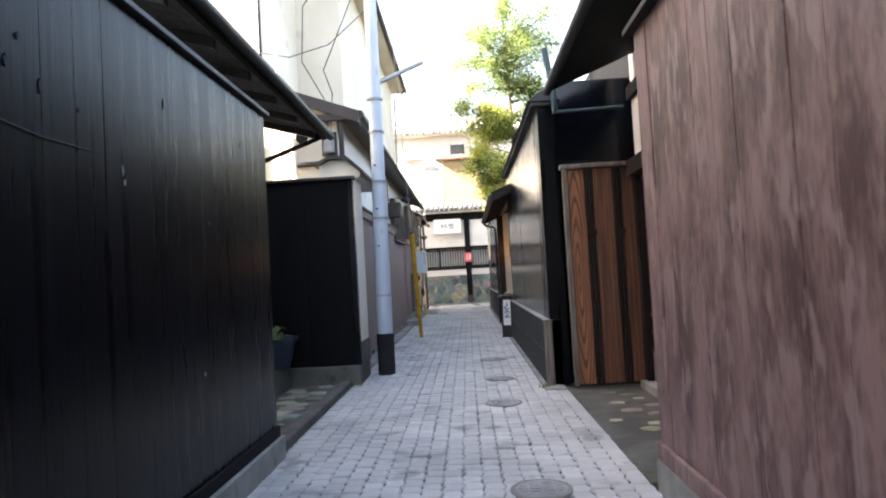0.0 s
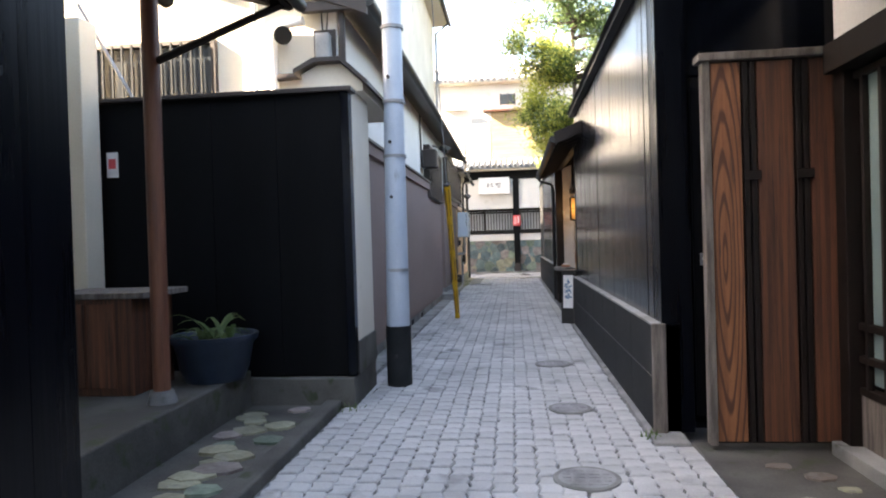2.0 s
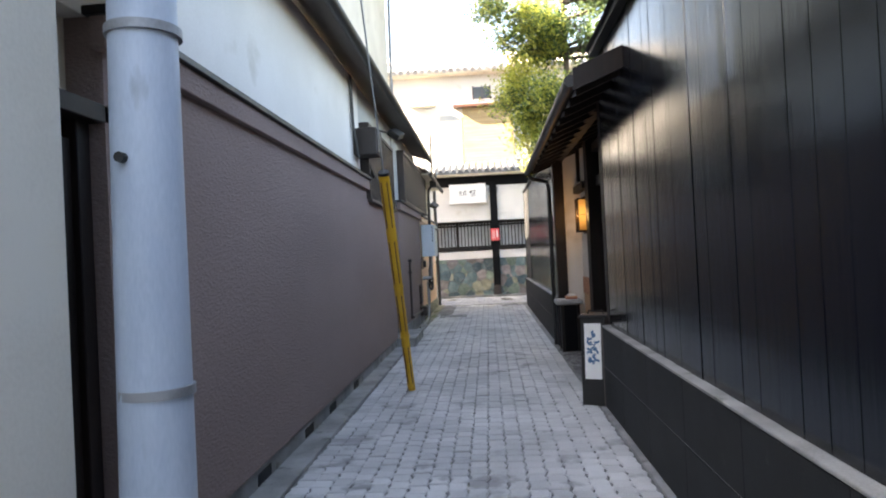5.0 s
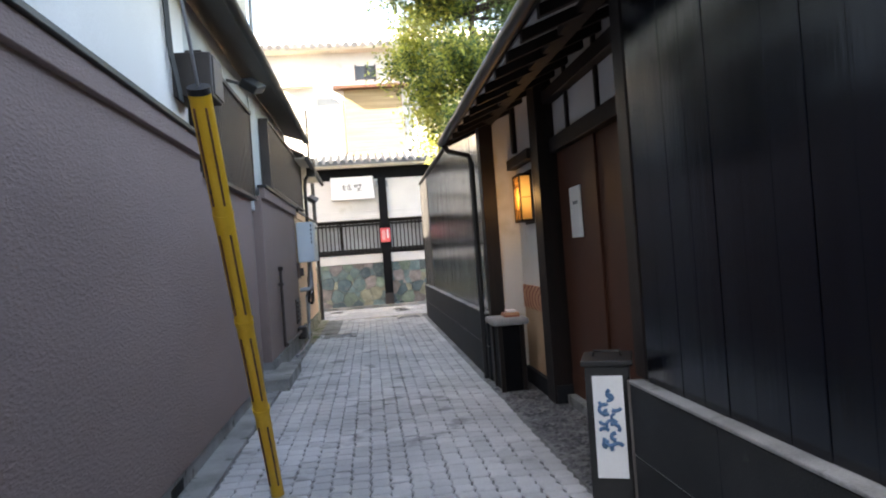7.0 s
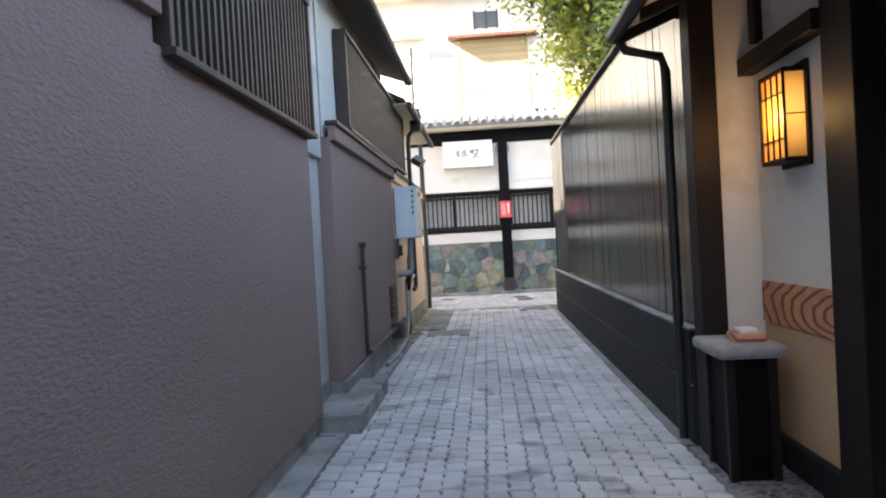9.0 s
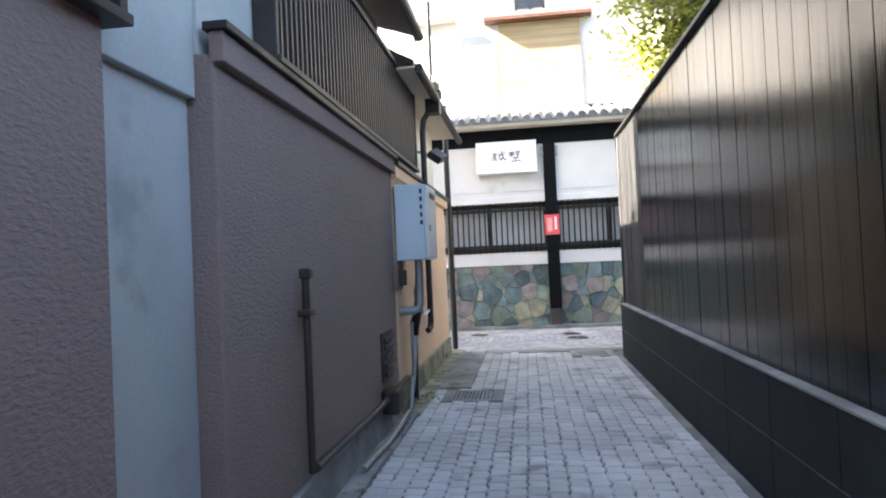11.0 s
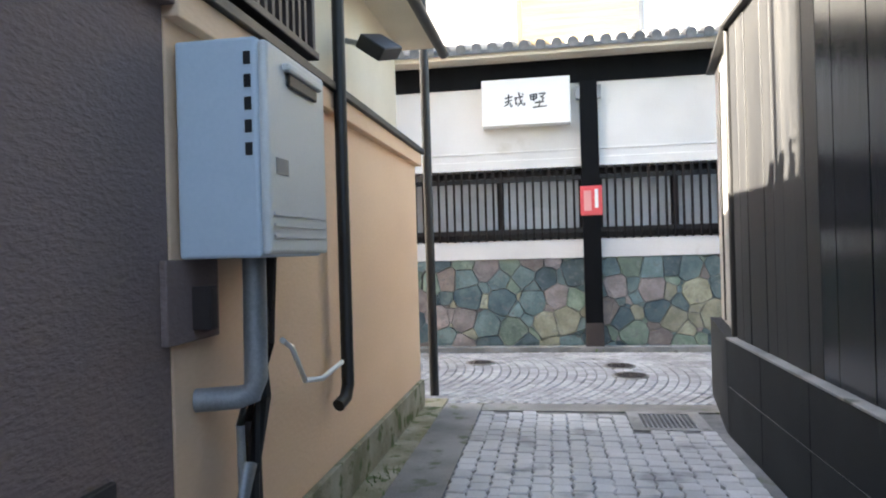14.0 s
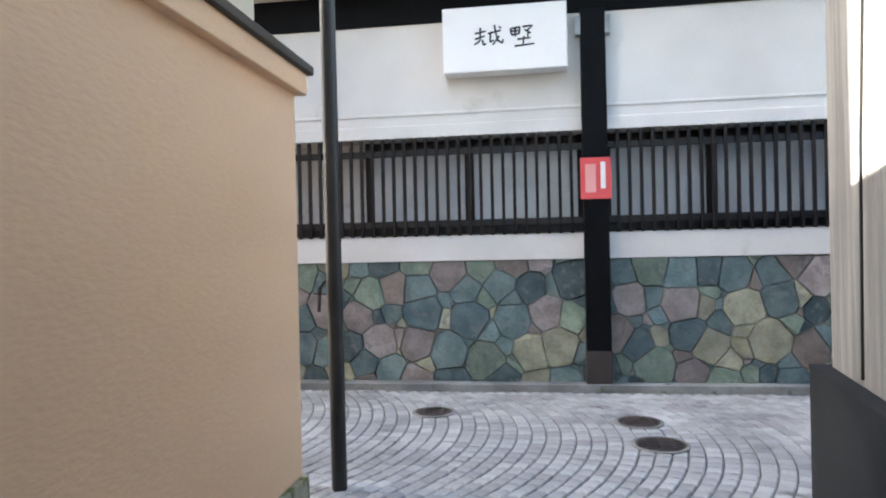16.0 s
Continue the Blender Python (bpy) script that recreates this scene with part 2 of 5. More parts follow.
def add_rings(mat, ring_scale, dark, centre, axis="X"):
    """Bold flame-shaped year rings over a wood."""
    nt = mat.node_tree
    p = nt.nodes["Principled BSDF"]
    src = p.inputs["Base Color"].links[0].from_socket
    co, mp, wv = nt.nodes.new("ShaderNodeTexCoord"), nt.nodes.new("ShaderNodeMapping"), nt.nodes.new("ShaderNodeTexWave")
    mp.inputs["Scale"].default_value = ring_scale
    mp.inputs["Location"].default_value = [-a * b for a, b in zip(ring_scale, centre)]
    wv.wave_type, wv.rings_direction = "RINGS", axis
    wv.inputs["Scale"].default_value, wv.inputs["Distortion"].default_value, wv.inputs["Detail"].default_value = 1.0, 4.5, 2.5
    wv.inputs["Detail Scale"].default_value = 0.8
    rp, mx = nt.nodes.new("ShaderNodeValToRGB"), nt.nodes.new("ShaderNodeMix")
    rp.color_ramp.elements[0].position, rp.color_ramp.elements[1].position = 0.60, 0.92
    mx.data_type = "RGBA"
    nt.links.new(co.outputs["Object"], mp.inputs[0]); nt.links.new(mp.outputs[0], wv.inputs[0]); nt.links.new(wv.outputs[1], rp.inputs[0])
    nt.links.new(rp.outputs[0], mx.inputs[0]); nt.links.new(src, mx.inputs[6]); mx.inputs[7].default_value = (*dark, 1)
    nt.links.new(mx.outputs[2], p.inputs["Base Color"])


add_rings(GRAIN, (2, 2.4, 9), (0.27, 0.050, 0.026), (1.33, 17.55, 0.99))
RING_WOOD = material("ringed_red_brown_wood", (0.17, 0.062, 0.026), (0.30, 0.118, 0.050), 0.5, 3, 45, 0.4, stretch=(9, 9, 0.4), spots=(0.05, 0.028, 0.022), spot_at=0.62)
add_rings(RING_WOOD, (13, 3, 1.15), (0.085, 0.028, 0.014), (1.30, 7.77, 1.25), "Y")

# ---- mesh helpers ----
def box(bm, x0, x1, y0, y1, z0, z1, bevel=0.0):
    v = [bm.verts.new((x, y, z)) for z in (z0, z1) for x, y in ((x0, y0), (x1, y0), (x1, y1), (x0, y1))]
    f = [bm.faces.new([v[i] for i in q]) for q in ((3, 2, 1, 0), (4, 5, 6, 7), (0, 1, 5, 4), (1, 2, 6, 5), (2, 3, 7, 6), (3, 0, 4, 7))]
    if bevel:
        bmesh.ops.bevel(bm, geom=list({e for g in f for e in g.edges}), offset=bevel, segments=2 if bevel > 0.006 else 1, affect="EDGES", profile=0.5)


def prism(bm, pts, axis, a, b):
    """A flat outline (pairs) pushed along an axis from a to b."""
    def at(p, h):
        return {"x": (h, p[0], p[1]), "y": (p[0], h, p[1]), "z": (p[0], p[1], h)}[axis]
    lo, hi = [bm.verts.new(at(p, a)) for p in pts], [bm.verts.new(at(p, b)) for p in pts]
    bm.faces.new(lo); bm.faces.new(hi[::-1])
    for i in range(len(pts)):
        j = (i + 1) % len(pts)
        bm.faces.new((lo[j], lo[i], hi[i], hi[j]))
    bmesh.ops.recalc_face_normals(bm, faces=bm.faces[:])


def tube(bm, pts, r, seg=12, r_end=None):
    """A round bar through points; it may taper."""
    pts = [Vector(p) for p in pts]
    rings = []
    for i, p in enumerate(pts):
        d = (pts[min(i + 1, len(pts) - 1)] - pts[max(i - 1, 0)]).normalized()
        u = d.orthogonal().normalized() if abs(d.z) > 0.9 else d.cross(Vector((0, 0, 1))).normalized()
        w = d.cross(u)
        rad = r if r_end is None else r + (r_end - r) * i / (len(pts) - 1)
        rings.append([bm.verts.new(p + rad * (math.cos(2 * math.pi * k / seg) * u + math.sin(2 * math.pi * k / seg) * w)) for k in range(seg)])
    for a, b in zip(rings, rings[1:]):
        best = min(range(seg), key=lambda s: (a[0].co - b[s].co).length)
        for k in range(seg):
            bm.faces.new((a[k], a[(k + 1) % seg], b[(k + 1 + best) % seg], b[(k + best) % seg]))
    bm.faces.new(rings[0][::-1]); bm.faces.new(rings[-1])
    bmesh.ops.recalc_face_normals(bm, faces=bm.faces[:])


def lathe(bm, profile, cx, cy, seg=28):
    rings = [[bm.verts.new((cx + r * math.cos(2 * math.pi * k / seg), cy + r * math.sin(2 * math.pi * k / seg), z)) for k in range(seg)] for r, z in profile]
    for a, b in zip(rings, rings[1:]):
        for k in range(seg):
            bm.faces.new((a[k], a[(k + 1) % seg], b[(k + 1) % seg], b[k]))
    bm.faces.new(rings[0][::-1]); bm.faces.new(rings[-1])


def mesh_of(name, bm, mat, smooth=False):
    me = bpy.data.meshes.new(name)
    bm.normal_update()
    bm.to_mesh(me)
    bm.free()
    me.materials.append(mat)
    if smooth:
        for p in me.polygons:
            p.use_smooth = True
        me.set_sharp_from_angle(angle=radians(40))
    return me


def thing(name, label, category, group="", kind="", at=(0, 0, 0)):
    ob = tagged(new(name), label, category, group, kind)
    ob.location = at
    return ob


def part(name, bm, mat, parent, label="", smooth=False):
    ob = new(name, mesh_of(name, bm, mat, smooth))
    if parent:
        ob.parent = parent
        ob.matrix_parent_inverse = Matrix.Translation(parent.matrix_basis.translation).inverted() if parent.type == "EMPTY" else Matrix()
    if label:
        tagged(ob, label)
    return ob


def pbox(name, parent, mat, x0, x1, y0, y1, z0, z1, bevel=0.004, label=""):
    bm = bmesh.new()
    box(bm, x0, x1, y0, y1, z0, z1, bevel)
    return part(name, bm, mat, parent, label)


def ptube(name, parent, mat, pts, r, seg=14, label="", r_end=None):
    bm = bmesh.new()
    tube(bm, pts, r, seg, r_end)
    return part(name, bm, mat, parent, label, True)


def solo(name, bm, mat, label, category, kind="", group="", smooth=False):
    return tagged(new(name, mesh_of(name, bm, mat, smooth)), label, category, group, kind)


def sbox(name, mat, x0, x1, y0, y1, z0, z1, label, category="wall", kind="structure", bevel=0.006):
    bm = bmesh.new()
    box(bm, x0, x1, y0, y1, z0, z1, bevel)
    return solo(name, bm, mat, label, category, kind)


def boards(parent, mat, face, out, y0, y1, z0, z1, w, name="board", thick=0.02, rng=random.Random(3), gap=0.004, bevel=0.003, uneven=1.0):
    """Upright boards along y on a wall face x = face, standing proud towards out (+1 or -1)."""
    n = max(1, round((y1 - y0) / w))
    w = (y1 - y0) / n
    for i in range(n):
        t = thick + uneven * rng.uniform(-0.004, 0.005)
        a, b = sorted((face, face + out * t))
        pbox(name, parent, mat, a, b, y0 + i * w + gap / 2, y0 + (i + 1) * w - gap / 2, z0, z1, bevel)


def boards_x(parent, mat, face, out, x0, x1, z0, z1, w, name="board", thick=0.02, rng=random.Random(4), gap=0.004):
    n = max(1, round((x1 - x0) / w))
    w = (x1 - x0) / n
    for i in range(n):
        t = thick + rng.uniform(-0.004, 0.005)
        a, b = sorted((face, face + out * t))
        pbox(name, parent, mat, x0 + i * w + gap / 2, x0 + (i + 1) * w - gap / 2, a, b, z0, z1, 0.003)


# ---- ground ----
bm = bmesh.new()
box(bm, -400, 400, -300, 500, -0.6, -0.06)
solo("ground", bm, GROUND, "dark ground sheet around and under the lane", "ground", "structure")
lane = thing("pavement", "narrow lane paved with grey stone setts", "pavement", kind="structure")
pbox("bedding", lane, JOINT, -1.62, 1.10, -6, 28.75, -0.059, -0.014, 0)
sbox("kerb_left_mossy", MOSSY, -1.90, -1.58, 24.1, 28.9, -0.055, 0.014, "mossy concrete strip along the beige wall", "kerb")
sbox("lane_margin_left", DARK_MARGIN, -1.579, -1.20, 25.5, 28.75, -0.055, 0.002, "smooth stained concrete margin beside the setts", "pavement", bevel=0)
sbox("lane_margin_right", DARK_MARGIN, 0.83, 0.92, 18.9, 27.75, -0.055, 0.002, "narrow dark concrete margin along the block base", "pavement", bevel=0)
sbox("lane_apron", DARK_MARGIN, -1.19, 1.05, 28.46, 28.755, -0.055, 0.001, "worn concrete band where the lane meets the street", "pavement", bevel=0)
sbox("kerb_left", CONCRETE, -1.90, -1.62, 9.96, 24.1, -0.055, 0.012, "grey concrete strip along the stucco wall", "kerb")
sbox("kerb_right", CONCRETE, 0.86, 1.10, 7.95, 14.48, -0.055, 0.010, "grey concrete gutter strip along the block wall", "kerb")

# ---- left: black board wall beside the start ----
wl = thing("wall_left_black", "tall black-painted timber board wall with a capping", "wall", kind="structure")
pbox("core", wl, BLACK_MATT, -1.80, -1.618, -6, 5.40, 0.20, 2.80)
boards(wl, BLACK_DULL, -1.618, 1, -6, 5.41, 0.21, 2.79, 0.225, thick=0.016, gap=0.0006, bevel=0.0012, uneven=0.2)
fk = random.Random(12)
for i in range(26):
    y, z, h = fk.uniform(1.2, 5.2), fk.uniform(0.8, 2.6), fk.uniform(0.01, 0.035)
    bm = bmesh.new()
    prism(bm, [(y, z - h), (y + fk.uniform(0.006, 0.016), z - 0.3 * h), (y + fk.uniform(0.0, 0.012), z + h), (y - fk.uniform(0.004, 0.012), z + 0.2 * h)], "x", -1.602, -1.5975)
    part("paint_chip", bm, CONCRETE if i % 3 == 0 else DARK_CONC, wl)
ptube("crack", wl, INK, [(-1.5995, 2.05, 2.05), (-1.5995, 2.5, 2.02), (-1.5995, 2.82, 2.03)], 0.004, 6)
boards_x(wl, BLACK_DULL, 5.40, 1, -1.80, -1.60, 0.21, 2.79, 0.2)
pbox("capping", wl, BLACK_METAL, -1.85, -1.56, -6, 5.45, 2.80, 2.835)
pbox("rail", wl, BLACK_MATT, -1.600, -1.578, -6, 5.42, 0.18, 0.27)
sbox("plinth_left", CONCRETE, -1.85, -1.55, -6, 5.46, -0.055, 0.18, "worn grey-brown concrete plinth under the black wall", "plinth")
# Block out of view, added to keep direct sun off the lane start.
sbox("sun_blocker_left", WHITE, -9, -2.6, -8, 1.0, -0.05, 8.0, "unseen plain block added behind the black fence to shade the lane", "house")

# Unseen block, added so its shadow sets the near edge of the sun patch.
sbox("sun_blocker_rear_left", CREAM, -9.3, -8.7, 11.0, 23.6, -0.05, 14.0, "unseen tall block added to shade the black fence", "house")

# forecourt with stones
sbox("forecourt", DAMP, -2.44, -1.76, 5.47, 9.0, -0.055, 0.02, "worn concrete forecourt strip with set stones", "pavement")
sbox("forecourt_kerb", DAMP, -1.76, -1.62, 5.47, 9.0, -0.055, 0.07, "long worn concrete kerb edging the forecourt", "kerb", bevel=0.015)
rs = random.Random(11)
fore = thing("stepping_stones", "flat irregular stones set into the forecourt", "stones", kind="structure")
for i in range(26):
    cx, cy, r = rs.uniform(-2.34, -1.86), 5.7 + i * 0.124, rs.uniform(0.09, 0.17)
    bm = bmesh.new()
    k = rs.randint(6, 8)
    prism(bm, [(cx + r * rs.uniform(0.75, 1.1) * math.cos(6.283 * a / k), cy + 0.8 * r * rs.uniform(0.75, 1.1) * math.sin(6.283 * a / k)) for a in range(k)], "z", 0.0, rs.uniform(0.03, 0.045))
    part("stone", bm, STONES[rs.choice((2, 2, 4, 5))], fore)
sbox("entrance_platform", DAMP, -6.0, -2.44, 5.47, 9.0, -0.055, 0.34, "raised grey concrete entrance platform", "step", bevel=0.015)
# Entrance wall; its 8.5 m height is added to shade the right side.
sbox("wall_entrance_back", CREAM, -6.6, -4.6, 1.0, 9.06, -0.05, 8.5, "cream plaster wall at the back of the entrance", "wall")

sbox("wall_entrance_side", CREAM, -4.6, -3.80, 8.75, 9.0, 0.34, 3.5, "cream plaster wall end beside the entrance", "wall")

# entrance roof with post
er = thing("entrance_roof", "small dark timber lean-to roof over the entrance on a brown post", "roof")
bm = bmesh.new()
prism(bm, [(-4.3, 3.91), (-1.60, 3.14), (-1.60, 3.22), (-4.3, 4.02)], "y", 3.6, 7.75)
part("roof_sheet", bm, GREY_WOOD, er)
for k in range(6):
    y = 3.75 + k * 0.76
    bm = bmesh.new()
    prism(bm, [(-4.3, 3.82), (-1.66, 3.065), (-1.66, 3.135), (-4.3, 3.895)], "y", y, y + 0.06)
    part("rafter", bm, BROWN_METAL, er)
bm = bmesh.new()
prism(bm, [(-1.60, 3.09), (-1.56, 3.09), (-1.56, 3.26), (-1.60, 3.26)], "y", 3.55, 7.8)
part("fascia", bm, DARK_WOOD, er)
bm = bmesh.new()
prism(bm, [(-4.3, 3.86), (-1.58, 3.08), (-1.58, 3.23), (-4.3, 4.04)], "y", 7.75, 7.80)
part("verge_board", bm, DARK_WOOD, er)
ptube("gutter", er, BLACK_METAL, [(-1.52, 3.5, 3.15), (-1.52, 7.85, 3.13)], 0.045, 10)
ptube("beam", er, DARK_WOOD, [(-2.62, 3.7, 3.32), (-2.62, 8.05, 3.32)], 0.065, 10)
ptube("post", er, POST_WOOD, [(-2.62, 7.80, 0.42), (-2.62, 7.80, 3.36)], 0.062, 14, "round red-brown timber post")
ptube("post_shoe", er, CONCRETE, [(-2.62, 7.80, 0.335), (-2.62, 7.80, 0.43)], 0.11, 12, r_end=0.08)
ptube("brace", er, DARK_WOOD, [(-2.6, 7.80, 2.78), (-1.62, 7.72, 3.10)], 0.028, 8)

bm = bmesh.new()
prism(bm, [(-4.3, 4.025), (-1.56, 3.235), (-1.56, 3.26), (-4.3, 4.06)], "y", 3.55, 7.82)
part("roof_covering", bm, BROWN_METAL, er)
# black partition with white gable gate
pw = thing("wall_partition_black", "black-painted partition wall across the forecourt", "wall", kind="structure")
pbox("core", pw, BLACK_MATT, -4.6, -1.56, 9.09, 9.17, 0.26, 2.80)
boards_x(pw, BLACK_MATT, 9.09, -1, -4.6, -1.56, 0.27, 2.80, 0.61, thick=0.012)
pbox("corner_post", pw, BLACK_BOARD, -1.57, -1.495, 9.06, 9.18, 0.26, 2.80)
pbox("capping", pw, BROWN_METAL, -4.6, -1.46, 9.02, 9.22, 2.80, 2.84)
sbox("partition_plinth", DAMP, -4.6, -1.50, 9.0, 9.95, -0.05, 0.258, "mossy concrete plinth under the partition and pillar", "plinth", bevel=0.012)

gp = thing("gate_pillar", "white plastered gate pillar under a small gabled hood", "pillar", kind="structure")
pbox("pillar", gp, IVORY, -1.80, -1.50, 9.18, 9.90, 0.26, 2.86)
pbox("pillar_base", gp, DAMP, -1.82, -1.485, 9.175, 9.92, 0.26, 0.56)
bm = bmesh.new()
prism(bm, [(-2.0, 2.86), (-1.42, 2.86), (-1.42, 2.94), (-1.62, 3.12), (-1.84, 3.12), (-2.0, 3.04)], "y", 9.34, 11.0)
part("hood", bm, IVORY, gp)
bm = bmesh.new()
prism(bm, [(-2.05, 3.03), (-1.85, 3.125), (-1.61, 3.125), (-1.36, 2.90), (-1.36, 2.94), (-1.60, 3.165), (-1.86, 3.165), (-2.05, 3.07)], "y", 9.24, 11.02)
part("hood_roof", bm, BROWN_METAL, gp)
sbox("wall_gate_back", CREAM, -2.1, -1.97, 9.17, 10.9, -0.05, 2.85, "cream plaster wall behind the gate recess", "wall")
gd = thing("recess_door", "dark brown timber door in a plaster recess", "door", kind="structure")
pbox("panel", gd, DARK_WOOD, -1.94, -1.89, 10.0, 10.55, 0.1, 2.12)
pbox("frame", gd, DARK_WOOD, -1.97, -1.86, 9.92, 10.0, 0.1, 2.2)
pbox("frame", gd, DARK_WOOD, -1.97, -1.86, 10.55, 10.64, 0.1, 2.2)
pbox("lintel", gd, DARK_WOOD, -1.97, -1.80, 9.92, 10.7, 2.2, 2.28)
ptube("handle", gd, GALV, [(-1.87, 10.08, 1.2), (-1.84, 10.08, 1.2)], 0.03, 10)

# ---- left: stucco house ----
def ledge(parent, x, y0, y1, z):
    pbox("ledge", parent, MAUVE, x - 0.02, x + 0.05, y0, y1, z - 0.16, z - 0.02)
    pbox("flashing", parent, BLACK_METAL, x - 0.04, x + 0.08, y0 - 0.02, y1 + 0.02, z - 0.02, z + 0.02)


h1 = thing("wall_left_stucco", "mauve-brown stucco wall with a ledge, pale plaster above", "wall", kind="structure")
pbox("stucco", h1, MAUVE, -2.05, -1.80, 10.66, 17.0, 0.16, 2.67, 0)
pbox("stucco", h1, MAUVE, -2.05, -1.80, 17.0, 19.45, 0.16, 2.40, 0)
pbox("plinth", h1, CONCRETE, -2.05, -1.83, 10.66, 19.45, -0.05, 0.16)
pbox("upper_wall", h1, WHITE, -2.05, -1.87, 10.2, 17.0, 2.67, 4.0)
ledge(h1, -1.80, 10.6, 17.0, 2.67)
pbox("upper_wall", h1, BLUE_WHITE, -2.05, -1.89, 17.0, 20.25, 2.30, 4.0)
pbox("recess_wall", h1, BLUE_WHITE, -2.05, -1.93, 19.45, 20.25, 0.28, 2.5)
pbox("recess_plinth", h1, CONCRETE, -2.05, -1.92, 19.45, 20.25, -0.05, 0.28)
pbox("gable_wall", h1, IVORY, -9, -2.05, 10.2, 10.35, -0.05, 4.0)
bm = bmesh.new()
prism(bm, [(-6.0, 4.0), (-2.05, 4.0), (-2.05, 4.02), (-6.0, 5.6)], "y", 10.2, 10.35)
part("gable_top", bm, IVORY, h1)
for y in (11.3, 12.4, 13.6, 14.5, 15.7):
    pbox("vent_slot", h1, DARK_CONC, -1.832, -1.826, y, y + 0.28, 0.02, 0.10, 0)

h2 = thing("wall_left_stucco_far", "mauve-brown stucco bay of the house with a ledge", "wall", kind="structure")
pbox("stucco", h2, MAUVE, -2.05, -1.80, 20.25, 24.15, 0.25, 2.50, 0.012)
pbox("plinth", h2, CONCRETE, -2.05, -1.77, 20.25, 24.15, -0.05, 0.25)
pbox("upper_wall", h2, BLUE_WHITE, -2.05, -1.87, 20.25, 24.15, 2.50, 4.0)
ledge(h2, -1.80, 20.25, 24.15, 2.62)
h3 = thing("wall_left_stucco_lit", "stucco end wall of the house, bounced light painted in as warm beige", "wall", kind="structure")
pbox("stucco", h3, STUCCO_LIT, -2.30, -1.80, 24.15, 28.55, 0.28, 2.55, 0.012)
pbox("plinth", h3, MOSSY, -2.30, -1.77, 24.15, 28.57, -0.05, 0.28)
pbox("upper_wall", h3, CREAM, -2.30, -1.92, 24.15, 28.3, 2.55, 3.75)
pbox("ledge", h3, STUCCO_LIT, -1.82, -1.74, 24.15, 28.58, 2.42, 2.54)
pbox("flashing", h3, BLACK_METAL, -2.0, -1.71, 24.15, 28.62, 2.54, 2.59)
pbox("end_wall", h3, STUCCO_LIT, -7.9, -2.30, 28.35, 28.55, -0.05, 2.55)
pbox("end_wall_upper", h3, CREAM, -7.9, -2.30, 28.15, 28.3, 2.55, 3.75)

rf = thing("house_roof", "dark metal lean-to house roof with gutter along the lane", "roof", kind="structure")
def slope(y0, y1, x0, z0, x1, z1, th=0.07):
    bm = bmesh.new()
    prism(bm, [(x0, z0), (x1, z1), (x1, z1 + th), (x0, z0 + th)], "y", y0, y1)
    return bm
part("roof_slope", slope(10.05, 24.4, -6.0, 5.55, -1.52, 3.93), BROWN_METAL, rf)
part("roof_slope", slope(24.4, 28.65, -6.0, 6.0, -1.55, 3.62), BROWN_METAL, rf)
ptube("gutter", rf, BLACK_METAL, [(-1.48, 10.0, 3.93), (-1.48, 24.4, 3.93)], 0.055, 10)
ptube("gutter", rf, BLACK_METAL, [(-1.50, 24.4, 3.6), (-1.50, 28.68, 3.56)], 0.05, 10)
pbox("soffit_board", rf, CREAM, -1.95, -1.53, 24.4, 28.6, 3.60, 3.625)

up = thing("upper_storey", "white plastered upper storey with a yellowish soffit", "house", kind="structure")
pbox("wall", up, IVORY, -7, -2.3, 13.4, 23.4, 4.0, 8.05)
pbox("wall", up, IVORY, -8, -3.2, 10.6, 13.4, 4.3, 8.05)
pbox("soffit", up, CREAM, -8.4, -1.9, 13.0, 23.8, 8.05, 8.15)
bm = bmesh.new()
prism(bm, [(-8.6, 8.15), (-1.84, 8.15), (-5.0, 9.6)], "y", 12.9, 23.9)
part("roof", bm, TILE, up)
ptube("gutter", up, BLACK_METAL, [(-1.82, 12.9, 8.12), (-1.82, 23.95, 8.12)], 0.05, 8)
ptube("downpipe", up, GALV, [(-1.85, 23.7, 8.1), (-2.2, 23.35, 7.7), (-2.24, 23.3, 4.2)], 0.035, 8)

gb = thing("wall_pipes", "pipes, meter and cables on the white gable wall", "pipes")
ptube("pipe", gb, SIGN_WHITE, [(-2.75, 10.15, 2.8), (-2.75, 10.15, 5.0)], 0.03, 8)
ptube("pipe", gb, SIGN_WHITE, [(-2.55, 10.15, 2.8), (-2.55, 10.13, 3.75), (-2.2, 10.1, 3.8)], 0.05, 10)
ptube("pipe", gb, BROWN_METAL, [(-2.5, 10.12, 3.22), (-1.85, 10.12, 3.24), (-1.80, 10.12, 3.3), (-1.80, 10.12, 3.9)], 0.04, 10)
pbox("meter", gb, GALV, -2.08, -1.92, 10.06, 10.19, 3.38, 3.66, 0.02)
pbox("meter_back", gb, BROWN_METAL, -2.12, -1.88, 10.185, 10.198, 3.34, 3.72)
ptube("cable", gb, BLACK_METAL, [(-2.0, 10.12, 3.66), (-2.02, 10.1, 4.2), (-2.3, 9.9, 4.75), (-2.25, 9.9, 5.6), (-1.5, 9.95, 6.6)], 0.009, 5)
ptube("cable", gb, BLACK_METAL, [(-1.96, 10.12, 3.66), (-1.9, 10.1, 4.3), (-1.98, 9.9, 4.6), (-1.6, 9.95, 5.5), (-1.3, 9.95, 6.2)], 0.009, 5)
ptube("cable", gb, BLACK_METAL, [(-3.0, 10.1, 5.0), (-2.5, 9.95, 4.85), (-1.9, 9.95, 5.0), (-1.3, 9.95, 5.5)], 0.008, 5)
